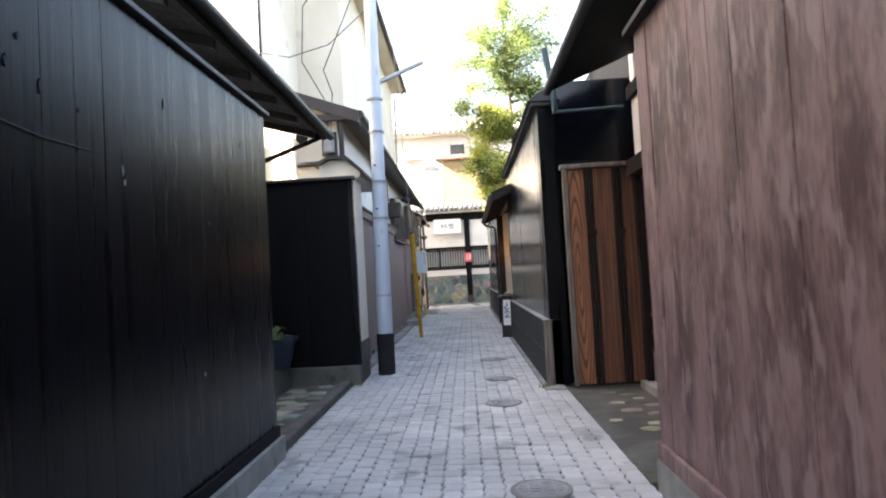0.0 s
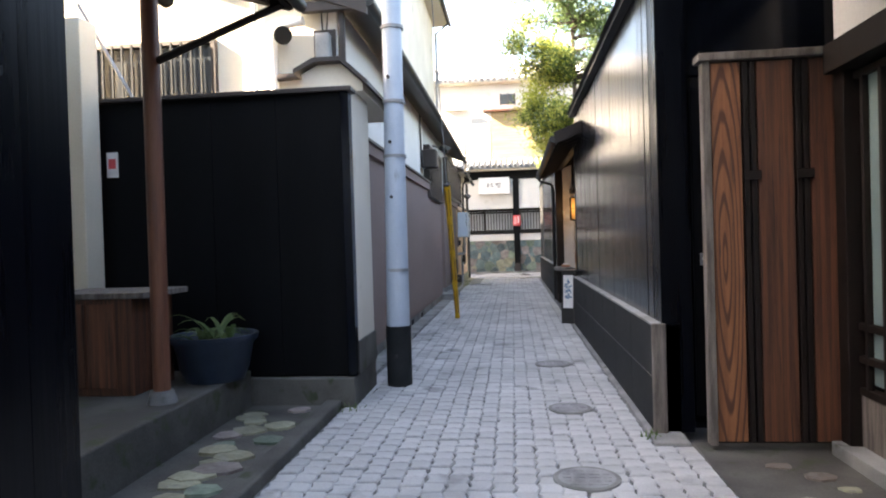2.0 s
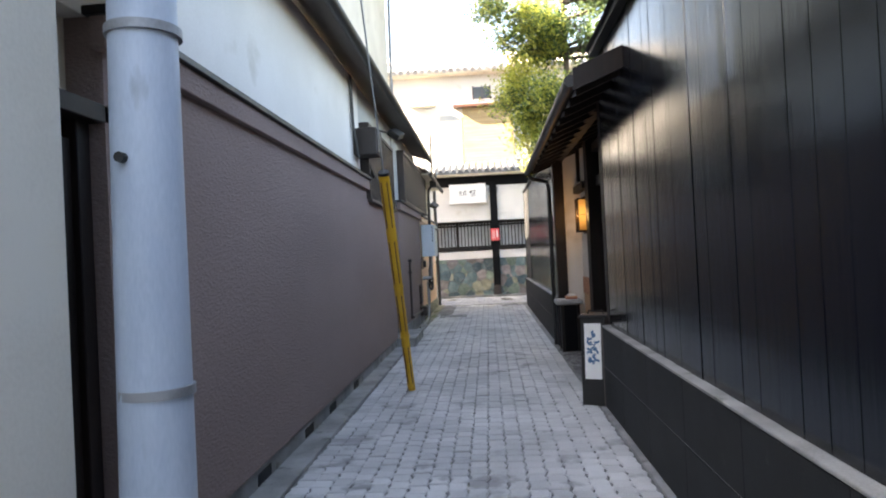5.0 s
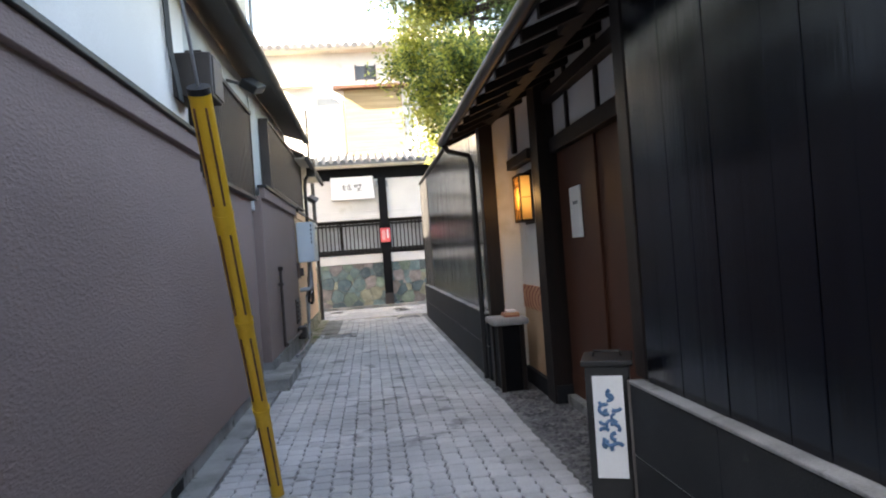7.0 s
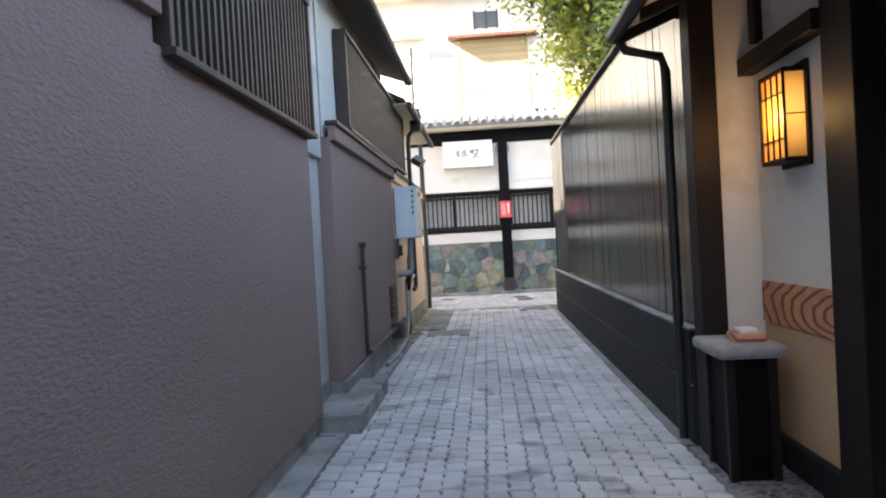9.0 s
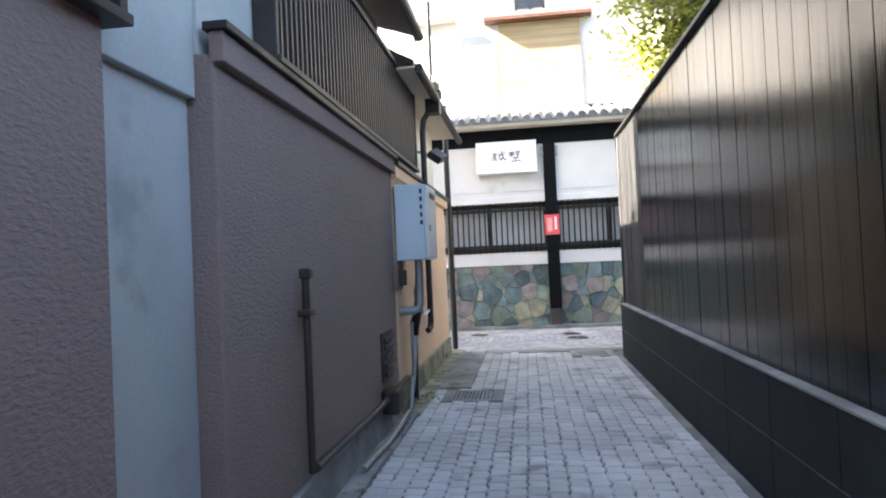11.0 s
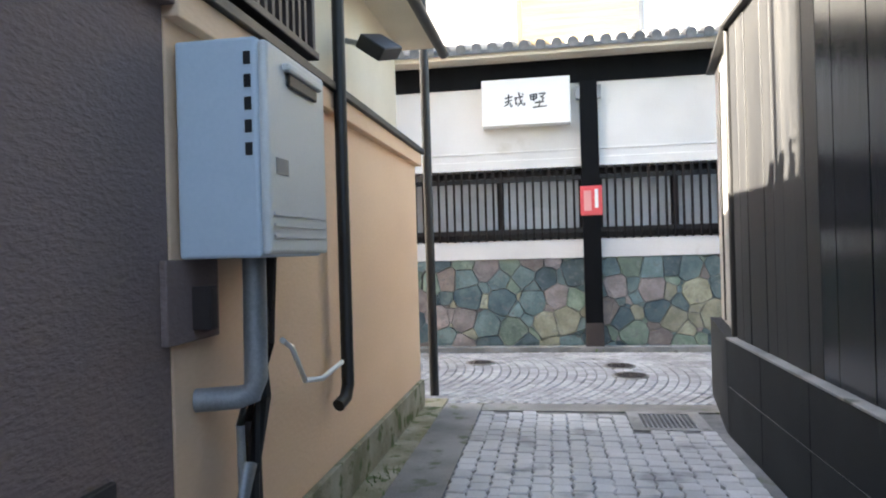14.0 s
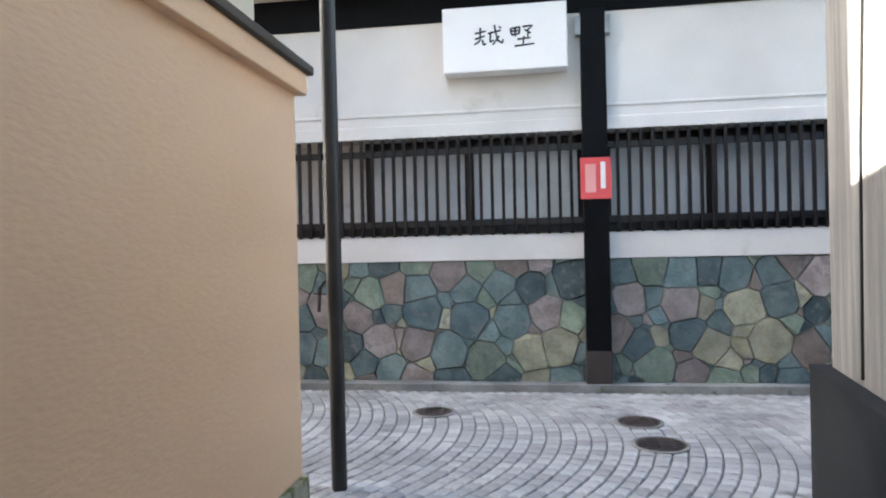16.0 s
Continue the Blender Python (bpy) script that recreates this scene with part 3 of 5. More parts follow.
ptube("pipe", gb, BLACK_METAL, [(-3.0, 10.12, 4.4), (-3.0, 10.12, 6.8)], 0.035, 8)
pbox("verge", gb, BROWN_METAL, -2.2, -1.5, 10.0, 10.08, 3.86, 3.96)
bm = bmesh.new()
prism(bm, [(-6.0, 5.42), (-1.5, 3.80), (-1.5, 3.98), (-6.0, 5.62)], "y", 9.98, 10.04)
part("verge_board", bm, BROWN_METAL, gb)

sl = thing("spotlight", "white wall spotlight with a black rim, switched off", "lamp")
ptube("head", sl, SIGN_WHITE, [(-2.44, 10.02, 3.67), (-2.36, 9.90, 3.60)], 0.075, 14, r_end=0.09)
ptube("rim", sl, BLACK_METAL, [(-2.36, 9.90, 3.60), (-2.35, 9.885, 3.59)], 0.095, 14)
ptube("arm", sl, GALV, [(-2.42, 10.19, 3.60), (-2.42, 10.0, 3.64)], 0.02, 8)
rl_ = thing("stair_rail", "thin pale steel rail slanting beside the entrance post", "rail")
ptube("bar", rl_, GALV, [(-4.05, 9.12, 3.75), (-3.53, 9.12, 2.83)], 0.018, 8)
ptube("bar", rl_, GALV, [(-4.45, 9.12, 3.75), (-3.93, 9.12, 2.83)], 0.014, 8)

# grille windows
def grille_window(name, label, x, y0, y1, z0, z1, step=0.085):
    w = thing(name, label, "window", kind="structure")
    pbox("pane", w, GLASS_DARK, x - 0.10, x - 0.09, y0, y1, z0, z1, 0)
    pbox("sill", w, BROWN_METAL, x - 0.10, x + 0.05, y0 - 0.03, y1 + 0.03, z0 - 0.04, z0)
    pbox("head", w, BROWN_METAL, x - 0.10, x + 0.04, y0 - 0.03, y1 + 0.03, z1, z1 + 0.05)
    for a in (y0 - 0.03, y1 - 0.01):
        pbox("jamb", w, BROWN_METAL, x - 0.10, x + 0.03, a, a + 0.04, z0, z1)
    n = int((y1 - y0) / step)
    for i in range(1, n):
        y = y0 + (y1 - y0) * i / n
        pbox("bar", w, BROWN_METAL, x - 0.012, x + 0.018, y - 0.016, y + 0.016, z0, z1, 0)
    return w


grille_window("window_1", "bay window behind close dark brown upright bars", -1.78, 17.1, 19.5, 2.40, 3.42)
grille_window("window_2", "long window behind close dark brown upright bars", -1.76, 20.9, 25.5, 2.68, 3.62)
gw = thing("window_3", "window with grey upright bars in the white gable wall", "window", kind="structure")
pbox("pane", gw, GLASS_DARK, -4.55, -3.24, 10.18, 10.196, 3.02, 3.64, 0)
for z in (2.99, 3.64):
    pbox("frame", gw, BROWN_METAL, -4.6, -3.19, 10.13, 10.2, z, z + 0.05)
for x in (-4.6, -3.24):
    pbox("frame", gw, BROWN_METAL, x, x + 0.05, 10.13, 10.2, 3.04, 3.64)
for i in range(1, 12):
    pbox("bar", gw, DARK_CONC, -4.58 + i * 0.112, -4.56 + i * 0.112, 10.10, 10.12, 3.02, 3.66, 0)

# Out-of-view block, added to keep sun off the street and lower far facade.
sbox("sun_blocker_street", WHITE, -22, -8.0, 26.4, 28.5, -0.05, 15.0, "unseen tall block added to shade the cross street and far facade", "house")

# ---- right: brown board wall ----
wr = thing("wall_right_brown", "weathered red-brown timber board wall", "wall", kind="structure")
pbox("core", wr, BROWN_PAINT, 1.16, 1.34, -6, 4.20, 0.20, 2.86)
boards(wr, BROWN_PAINT, 1.16, -1, -6, 4.21, 0.21, 2.86, 0.24, thick=0.018, gap=0.003)
boards_x(wr, BROWN_PAINT, 4.20, 1, 1.14, 2.1, 0.21, 2.86, 0.19)
pbox("rail", wr, BROWN_PAINT, 1.112, 1.142, -6, 4.21, 0.21, 0.31)
pbox("capping", wr, DARK_WOOD, 1.08, 1.4, -6, 4.26, 2.86, 2.90)
sbox("plinth_right", CONCRETE, 1.11, 1.5, -6, 4.25, -0.055, 0.20, "worn pale concrete plinth under the brown wall", "plinth", bevel=0.012)
sbox("house_behind_right", BLACK_MATT, 1.5, 8, -8, 4.15, 0.21, 4.2, "dark house wall above the brown boards", "house")
er2 = thing("eave_right", "dark timber eave over the brown wall", "roof", kind="structure")
bm = bmesh.new()
prism(bm, [(1.08, 3.46), (3.2, 4.3), (3.2, 4.4), (1.08, 3.56)], "y", -6, 7.7)
part("roof_sheet", bm, BLACK_MATT, er2)
ptube("gutter", er2, BLACK_METAL, [(1.05, -6, 3.47), (1.05, 7.72, 3.47)], 0.05, 10)

# shoji entrance
sh = thing("glazed_sliding_door", "sliding door with frosted blue-green glass and dark bars", "door", kind="structure")
pbox("glass", sh, GLASS_BLUE, 2.06, 2.075, 4.4, 7.55, 0.5, 2.40, 0)
pbox("bottom_panel", sh, GREY_WOOD, 2.03, 2.08, 4.35, 7.6, 0.1, 0.42)
for z in (0.42, 0.62, 0.82, 2.36):
    pbox("rail", sh, DARK_WOOD, 2.02, 2.09, 4.35, 7.6, z, z + 0.045)
for i in range(16):
    pbox("bar", sh, DARK_WOOD, 2.02, 2.06, 4.48 + i * 0.2, 4.51 + i * 0.2, 0.46, 2.40)
pbox("lintel", sh, DARK_WOOD, 1.90, 2.12, 4.35, 7.70, 2.42, 2.60)
pbox("jamb", sh, DARK_WOOD, 1.96, 2.12, 7.58, 7.70, 0.0, 2.60)
pbox("upper_plaster", sh, WHITE, 2.06, 2.2, 4.35, 7.9, 2.60, 3.9)
pbox("upper_beam", sh, DARK_WOOD, 2.0, 2.1, 4.35, 7.9, 3.35, 3.5)
pbox("sill_stone", sh, CONCRETE, 1.9, 2.2, 4.35, 7.7, -0.05, 0.1)
sbox("right_forecourt", DAMP, 1.10, 2.2, 4.35, 7.95, -0.055, 0.015, "damp stained concrete floor before the sliding door", "pavement")
fs = thing("paving_stones", "flat worn stones set in the concrete", "stones", kind="structure")
for i in range(16):
    cx, cy, r = rs.uniform(1.22, 1.85), 4.6 + i * 0.19, rs.uniform(0.06, 0.13)
    bm = bmesh.new()
    prism(bm, [(cx + r * rs.uniform(0.75, 1.1) * math.cos(6.283 * a / 7), cy + 0.7 * r * rs.uniform(0.75, 1.1) * math.sin(6.283 * a / 7)) for a in range(7)], "z", 0.0, rs.uniform(0.022, 0.032))
    part("stone", bm, STONES[rs.choice((1, 2, 4))], fs)

# open boarded gate
og = thing("boarded_gate", "tall red-brown boarded gate leaf, grey weathered edge, standing open", "gate")
gx = 1.225
for i, (w, m) in enumerate(((0.20, RING_WOOD), (0.045, DARK_WOOD), (0.045, DARK_WOOD), (0.235, GATE_WOOD), (0.045, DARK_WOOD), (0.045, DARK_WOOD), (0.33, GATE_WOOD))):
    d = 0.0 if w > 0.1 else -0.012
    pbox("board", og, m, gx + 0.005, gx + w - 0.005, 7.77 + d, 7.81 + d, 0.07, 2.55)
    gx += w
pbox("edge_stile", og, GREY_WOOD, 1.175, 1.225, 7.75, 7.83, 0.05, 2.56)
for z in (0.05, 1.83, 2.5):
    pbox("cross_rail", og, DARK_WOOD, 1.225, 2.08, 7.81, 7.85, z, z + 0.08)
for x in (1.43, 1.755):
    pbox("tie", og, DARK_WOOD, x - 0.01, x + 0.10, 7.735, 7.757, 1.78, 1.84)
pbox("cap", og, GREY_WOOD, 1.15, 2.09, 7.73, 7.87, 2.56, 2.61)

# black post and house front behind gate
bp = thing("wall_black_return", "black-painted timber wall and corner post beside the gate", "wall", kind="structure")
pbox("post", bp, BLACK_DULL, 0.98, 1.20, 8.22, 8.46, 0.0, 3.55)
pbox("wall", bp, BLACK_BOARD, 1.20, 2.3, 8.34, 8.44, 0.0, 3.75)
pbox("door_leaf", bp, BLACK_MATT, 1.24, 2.0, 8.30, 8.338, 0.1, 2.5)
ptube("handle", bp, GALV, [(1.30, 8.30, 1.26), (1.30, 8.245, 1.26), (1.31, 8.24, 1.26), (1.38, 8.24, 1.255)], 0.011, 10, "steel lever handle")
pbox("handle_plate", bp, GALV, 1.28, 1.32, 8.288, 8.30, 1.21, 1.30)
pbox("top_rail", bp, BLACK_BOARD, 1.20, 2.3, 8.31, 8.34, 2.6, 2.72)
ptube("downpipe", bp, TEAL_PAINT, [(1.2, 8.05, 3.3), (2.0, 8.05, 3.32)], 0.02, 8, "thin dark teal pipe")
ptube("downpipe", bp, TEAL_PAINT, [(1.19, 8.1, 3.3), (1.16, 8.1, 3.7), (1.1, 8.1, 4.1)], 0.04, 10, "blue-green downpipe")
sbox("house_right", BLACK_MATT, 2.2, 9, 4.3, 12.5, -0.05, 4.6, "dark timber house wall behind the fence", "house")

# ---- right: glossy board wall with block base ----
def base_wall(parent, x, y0, y1):
    pbox("base_core", parent, DARK_CONC, x + 0.02, x + 0.20, y0, y1, -0.05, 0.78)
    n = max(1, round((y1 - y0) / 0.9))
    for k, (z0, z1) in enumerate(((0.0, 0.40), (0.406, 0.78))):
        for i in range(n):
            a, b = y0 + (y1 - y0) * i / n, y0 + (y1 - y0) * (i + 1) / n
            pbox("block", parent, DARK_CONC, x, x + 0.03, a + 0.002, b - 0.002, z0, z1, 0.003)
    pbox("mortar_line", parent, CONCRETE, x + 0.004, x + 0.02, y0, y1, 0.398, 0.408, 0)
    pbox("base_cap", parent, CONCRETE, x - 0.005, x + 0.2, y0, y1, 0.782, 0.80)


w2 = thing("wall_right_boards", "glossy black board wall on a dark grey block base", "wall", kind="structure")
pbox("core", w2, BLACK_MATT, 1.0, 1.12, 8.3, 14.42, 0.8, 3.42)
boards(w2, BLACK_BOARD, 1.0, -1, 8.47, 14.41, 0.80, 3.42, 0.20, thick=0.022, gap=0.0015, uneven=0.6)
base_wall(w2, 0.91, 8.22, 14.50)
pbox("base_end", w2, GREY_WOOD, 0.905, 1.0, 14.50, 14.53, 0.0, 0.80, 0.008, "worn pale wall end")
pbox("base_end", w2, GREY_WOOD, 0.90, 1.0, 8.17, 8.22, 0.0, 0.80, 0.01, "worn pale wall end")
pbox("capping", w2, BLACK_METAL, 0.90, 1.2, 8.15, 14.45, 3.42, 3.47)
bm = bmesh.new()
prism(bm, [(0.86, 3.47), (1.05, 3.60), (1.26, 3.47)], "y", 8.12, 14.46)
part("ridge", bm, BLACK_METAL, w2)

w3 = thing("wall_right_boards_far", "glossy black board fence on a dark grey block base", "wall", kind="structure")
pbox("core", w3, BLACK_MATT, 1.0, 1.1, 18.9, 27.6, 0.8, 3.30)
boards(w3, BLACK_BOARD, 1.0, -1, 18.9, 25.9, 0.80, 3.30, 0.20, thick=0.022, gap=0.0015, uneven=0.6)
# These last boards carry the painted sun patch.
boards(w3, SUNLIT_BOARD, 1.0, -1, 25.9, 27.62, 0.80, 3.30, 0.20, thick=0.022, gap=0.003)
base_wall(w3, 0.91, 18.9, 27.70)
pbox("capping", w3, BLACK_METAL, 0.93, 1.17, 18.85, 27.68, 3.30, 3.34)
w4 = thing("wall_right_end", "flared end of the black board fence on a block base", "wall", kind="structure")
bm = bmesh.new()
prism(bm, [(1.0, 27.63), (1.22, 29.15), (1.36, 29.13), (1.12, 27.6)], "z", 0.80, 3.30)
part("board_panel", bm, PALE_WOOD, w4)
ptube("post", w4, BLACK_METAL, [(0.985, 27.72, 0.80), (0.985, 27.72, 3.30)], 0.03, 10)
bm = bmesh.new()
prism(bm, [(0.91, 27.705), (1.13, 29.25), (1.36, 29.22), (1.12, 27.7)], "z", -0.05, 0.80)
part("base", bm, DARK_CONC, w4)
bm = bmesh.new()
prism(bm, [(0.93, 27.685), (1.16, 29.25), (1.36, 29.22), (1.12, 27.66)], "z", 3.302, 3.34)
part("capping", bm, BLACK_METAL, w4)
ptube("wire", w4, BLACK_METAL, [(1.06, 28.3, 3.1), (1.09, 28.45, 2.0), (1.10, 28.5, 0.85)], 0.008, 6)
sbox("garden_wall", BLACK_MATT, 1.36, 9, 29.0, 29.2, -0.05, 3.3, "black board fence along the cross street", "wall")

# ---- right: recessed entrance with canopy ----
en = thing("wall_entrance", "white plaster entrance wall with dark timber posts", "wall", kind="structure")
pbox("plaster", en, WHITE, 1.34, 1.60, 17.70, 18.68, 1.12, 3.3)
pbox("grain_band", en, GRAIN, 1.328, 1.60, 17.70, 18.68, 0.86, 1.12, 0.004, "bold red-brown wood-grain band")
pbox("lower_plaster", en, TERRA, 1.34, 1.60, 17.70, 18.68, 0.18, 0.86)
pbox("plinth", en, DARK_CONC, 1.30, 1.62, 17.4, 18.68, -0.05, 0.18)
pbox("return_wall", en, WHITE, 1.085, 1.60, 18.685, 18.9, 0.18, 3.2)
pbox("post", en, DARK_WOOD, 0.925, 1.085, 18.62, 18.80, 0.0, 2.98)
pbox("post", en, DARK_WOOD, 1.28, 1.50, 17.42, 17.70, 0.0, 3.2)
pbox("post", en, DARK_WOOD, 0.975, 1.14, 14.43, 14.57, 0.81, 3.1)
pbox("post", en, DARK_WOOD, 1.29, 1.34, 18.5, 18.6, 2.62, 3.2)
pbox("short_beam", en, DARK_WOOD, 1.24, 1.34, 17.7, 18.68, 2.44, 2.55)
pbox("lintel", en, DARK_WOOD, 1.40, 1.56, 14.6, 17.42, 2.44, 2.58)
pbox("upper_plaster", en, WHITE, 1.46, 1.60, 14.6, 17.42, 2.58, 3.3)
pbox("ceiling_beam", en, DARK_WOOD, 1.36, 1.46, 14.6, 17.42, 2.92, 3.04)
for y in (16.1, 16.9):
    pbox("strut", en, DARK_WOOD, 1.43, 1.46, y, y + 0.05, 2.58, 3.3)
pbox("side_wall", en, BLACK_MATT, 1.14, 1.55, 14.47, 14.59, 0.0, 3.2)
dr = thing("plank_door", "wide dull brown double door with a pinned notice", "door", kind="structure")
for i, (ya, yb) in enumerate(((14.62, 16.40), (16.36, 17.42))):
    xa = 1.47 + 0.025 * (1 - i)
    leaf = pbox("leaf", dr, DOOR_BROWN, xa, xa + 0.03, ya, yb, 0.10, 2.44)
    pbox("bottom_rail", leaf, DOOR_BROWN, xa - 0.006, xa, ya, yb, 0.10, 0.30)
pbox("threshold", dr, CONCRETE, 1.40, 1.60, 14.6, 17.42, -0.05, 0.09)
nt_ = thing("notice", "white paper notice pinned to the brown door", "notice")
pbox("paper", nt_, SIGN_WHITE, 1.461, 1.468, 16.76, 17.08, 1.60, 2.06, 0)
pbox("writing", nt_, GALV, 1.459, 1.4615, 16.85, 16.99, 1.90, 1.93, 0)
sbox("pebble_bed", JOINT, 0.86, 1.5, 14.5, 18.85, -0.055, 0.0, "dark mortar bed of the entrance floor", "pavement")
rp = random.Random(5)
bm = bmesh.new()
for i in range(1700):
    x, y, r = rp.uniform(0.88, 1.39), rp.uniform(14.6, 18.55), rp.uniform(0.012, 0.026)
    a = rp.uniform(0, 3)
    q = [bm.verts.new((x + r * math.cos(a + k * 1.257) * 1.3, y + r * math.sin(a + k * 1.257), 0.0)) for k in range(5)]
    t = bm.verts.new((x, y, 0.6 * r))
    for k in range(5):
        bm.faces.new((q[k], q[(k + 1) % 5], t))
solo("pebbles", bm, PEBBLE, "dark pebbles set in the entrance floor", "pebbles", "stuff")

cn = thing("canopy", "dark timber canopy with rafters and a gutter over the entrance", "canopy", kind="structure")
CY0, CY1 = 13.3, 19.1
bm = bmesh.new()
prism(bm, [(0.60, 2.90), (1.9, 3.42), (1.9, 3.50), (0.60, 2.98)], "y", CY0, CY1)
part("roof_sheet", bm, BLACK_METAL, cn)
bm = bmesh.new()
prism(bm, [(0.64, 2.895), (1.85, 3.379), (1.85, 3.395), (0.64, 2.911)], "y", CY0 + 0.05, CY1 - 0.05)
part("lining", bm, WHITE, cn)
for i in range(14):
    y = CY0 + 0.08 + i * 0.43
    bm = bmesh.new()
    prism(bm, [(0.62, 2.815), (1.85, 3.307), (1.85, 3.378), (0.62, 2.886)], "y", y, y + 0.06)
    part("rafter", bm, DARK_WOOD, cn)
for y in (CY0 - 0.03, CY1):
    bm = bmesh.new()
    prism(bm, [(0.58, 2.83), (1.9, 3.36), (1.9, 3.54), (0.58, 3.01)], "y", y, y + 0.03)
    part("verge_board", bm, DARK_WOOD, cn)
pbox("wall_plate", cn, DARK_WOOD, 0.98, 1.10, 14.9, CY1, 2.98, 3.04)
ptube("gutter", cn, BLACK_METAL, [(0.555, CY0 - 0.02, 2.91), (0.555, CY1 + 0.03, 2.88)], 0.05, 10)
ptube("downpipe", cn, BLACK_METAL, [(0.56, 19.05, 2.86), (0.62, 19.05, 2.76), (0.86, 19.05, 2.70), (0.89, 19.05, 2.6), (0.89, 19.05, 0.0)], 0.034, 12)
for z in (0.5, 1.5, 2.3):
    pbox("pipe_clip", cn, BLACK_METAL, 0.85, 0.93, 19.04, 19.06, z, z + 0.03)

lp = thing("wall_lantern", "glowing amber wall lantern with a dark wooden lattice", "lamp")
LY0, LY1, LX = 17.97, 18.26, 1.215
pbox("paper_box", lp, LAMP_PAPER, LX, 1.32, LY0, LY1, 1.84, 2.30, 0, "glowing amber paper")
pbox("back_plate", lp, DARK_WOOD, 1.32, 1.339, LY0 - 0.03, LY1 + 0.03, 1.79, 2.36)
for z in (1.815, 2.30):
    pbox("frame", lp, DARK_WOOD, LX - 0.014, 1.32, LY0 - 0.012, LY1 + 0.012, z, z + 0.025)
for y in (LY0 - 0.012, LY1):
    pbox("frame", lp, DARK_WOOD, LX - 0.014, LX, y, y + 0.012, 1.84, 2.30, 0)
for z in (1.94, 2.19):
    pbox("lattice", lp, DARK_WOOD, LX - 0.009, LX, LY0, LY1, z, z + 0.007, 0)
for z in (2.07,):
    pbox("lattice", lp, DARK_WOOD, LX, 1.32, LY0 - 0.009, LY0, z, z + 0.006, 0)
for y in (18.04, 18.115, 18.19):
    pbox("lattice", lp, DARK_WOOD, LX - 0.010, LX, y, y + 0.007, 1.84, 2.30, 0)
lamp_l = new("lantern_light", bpy.data.lights.new("lantern_light", "POINT"))
lamp_l.data.energy, lamp_l.data.color, lamp_l.data.shadow_soft_size = 0.35, (1.0, 0.6, 0.25), 0.05
lamp_l.location = (1.14, 18.1, 2.08)

bs = thing("stone_stand", "dark wooden stand with a thick pale stone slab top", "stand")
pbox("box", bs, BLACK_MATT, 0.92, 1.17, 18.18, 18.54, 0.0, 0.715, 0.01)
for x, y in ((0.90, 18.16), (1.14, 18.16), (0.90, 18.51), (1.14, 18.51)):
    pbox("leg", bs, DARK_WOOD, x, x + 0.05, y, y + 0.05, 0.0, 0.72)
pbox("slab", bs, COVER, 0.84, 1.24, 18.10, 18.60, 0.72, 0.795, 0.025, "thick pale worn stone slab")
tr_ = thing("small_tray", "small wooden box holding white paper on the stand", "box")
pbox("box", tr_, GRAIN, 1.0, 1.17, 18.25, 18.42, 0.796, 0.84)
pbox("paper", tr_, SIGN_WHITE, 1.03, 1.14, 18.28, 18.39, 0.84, 0.87, 0.01)

sg = thing("standing_sign", "low black standing sign box with a blue mark on white", "sign")
bm = bmesh.new()
prism(bm, [(14.55, 0.0), (14.99, 0.0), (14.92, 0.86), (14.62, 0.86)], "x", 0.73, 0.97)
part("case", bm, BLACK_METAL, sg)
SIGN_AT = pose(0, 14.545, 0.0, -4.6, 0, 0)
bm = bmesh.new()
box(bm, 0.768, 0.932, -0.008, 0.0, 0.26, 0.81, 0)
part("face", bm, SIGN_WHITE, sg, "white face panel").matrix_basis = SIGN_AT
rk = random.Random(6)
for i in range(15):
    cx, cz, rr, k0 = 0.85 + 0.034 * math.cos(i * 2.3), 0.42 + 0.021 * i, rk.uniform(0.02, 0.038), rk.randint(0, 11)
    bm = bmesh.new()
    tube(bm, [(cx + rr * math.cos(k * 0.52), -0.008, cz + 0.8 * rr * math.sin(k * 0.52)) for k in range(k0, k0 + rk.randint(4, 8))], rk.uniform(0.008, 0.013), 6)
    part("mark", bm, BLUE_INK, sg).matrix_basis = SIGN_AT
pbox("lid", sg, BLACK_METAL, 0.71, 0.99, 14.60, 14.94, 0.86, 0.89)
ptube("lid_handle", sg, BLACK_METAL, [(0.77, 14.77, 0.885), (0.78, 14.77, 0.92), (0.92, 14.77, 0.92), (0.93, 14.77, 0.885)], 0.009, 8)

turn_at = Matrix.Translation((0.85, 14.75, 0))
sg.matrix_basis = Matrix.Translation((0.04, 0.02, 0)) @ turn_at @ pose(0, 0, 0, 0, 0, -22) @ turn_at.inverted()

# ---- poles ----
pl = thing("utility_pole", "pale blue-grey painted steel utility pole with a dark sleeve", "pole")
ptube("shaft", pl, POLE_PAINT, [(-1.26, 9.95, 0.58), (-1.24, 9.95, 3.0), (-1.22, 9.95, 8.0)], 0.118, 26, r_end=0.085)
ptube("sleeve", pl, DARK_CONC, [(-1.262, 9.95, -0.02), (-1.26, 9.95, 0.60)], 0.128, 26)
for z in (1.15, 2.3, 2.85, 3.6, 4.1):
    ptube("band", pl, GALV, [(-1.255 + z * 0.005, 9.95, z), (-1.255 + z * 0.005, 9.95, z + 0.03)], 0.118, 22)
for z in (0.3, 1.9, 2.45, 3.1):
    ptube("bolt", pl, BLACK_METAL, [(-1.27, 9.86, z), (-1.27, 9.815, z)], 0.017, 8)
ptube("arm", pl, GALV, [(-1.22, 9.95, 4.35), (-0.5, 10.3, 4.75)], 0.035, 10)

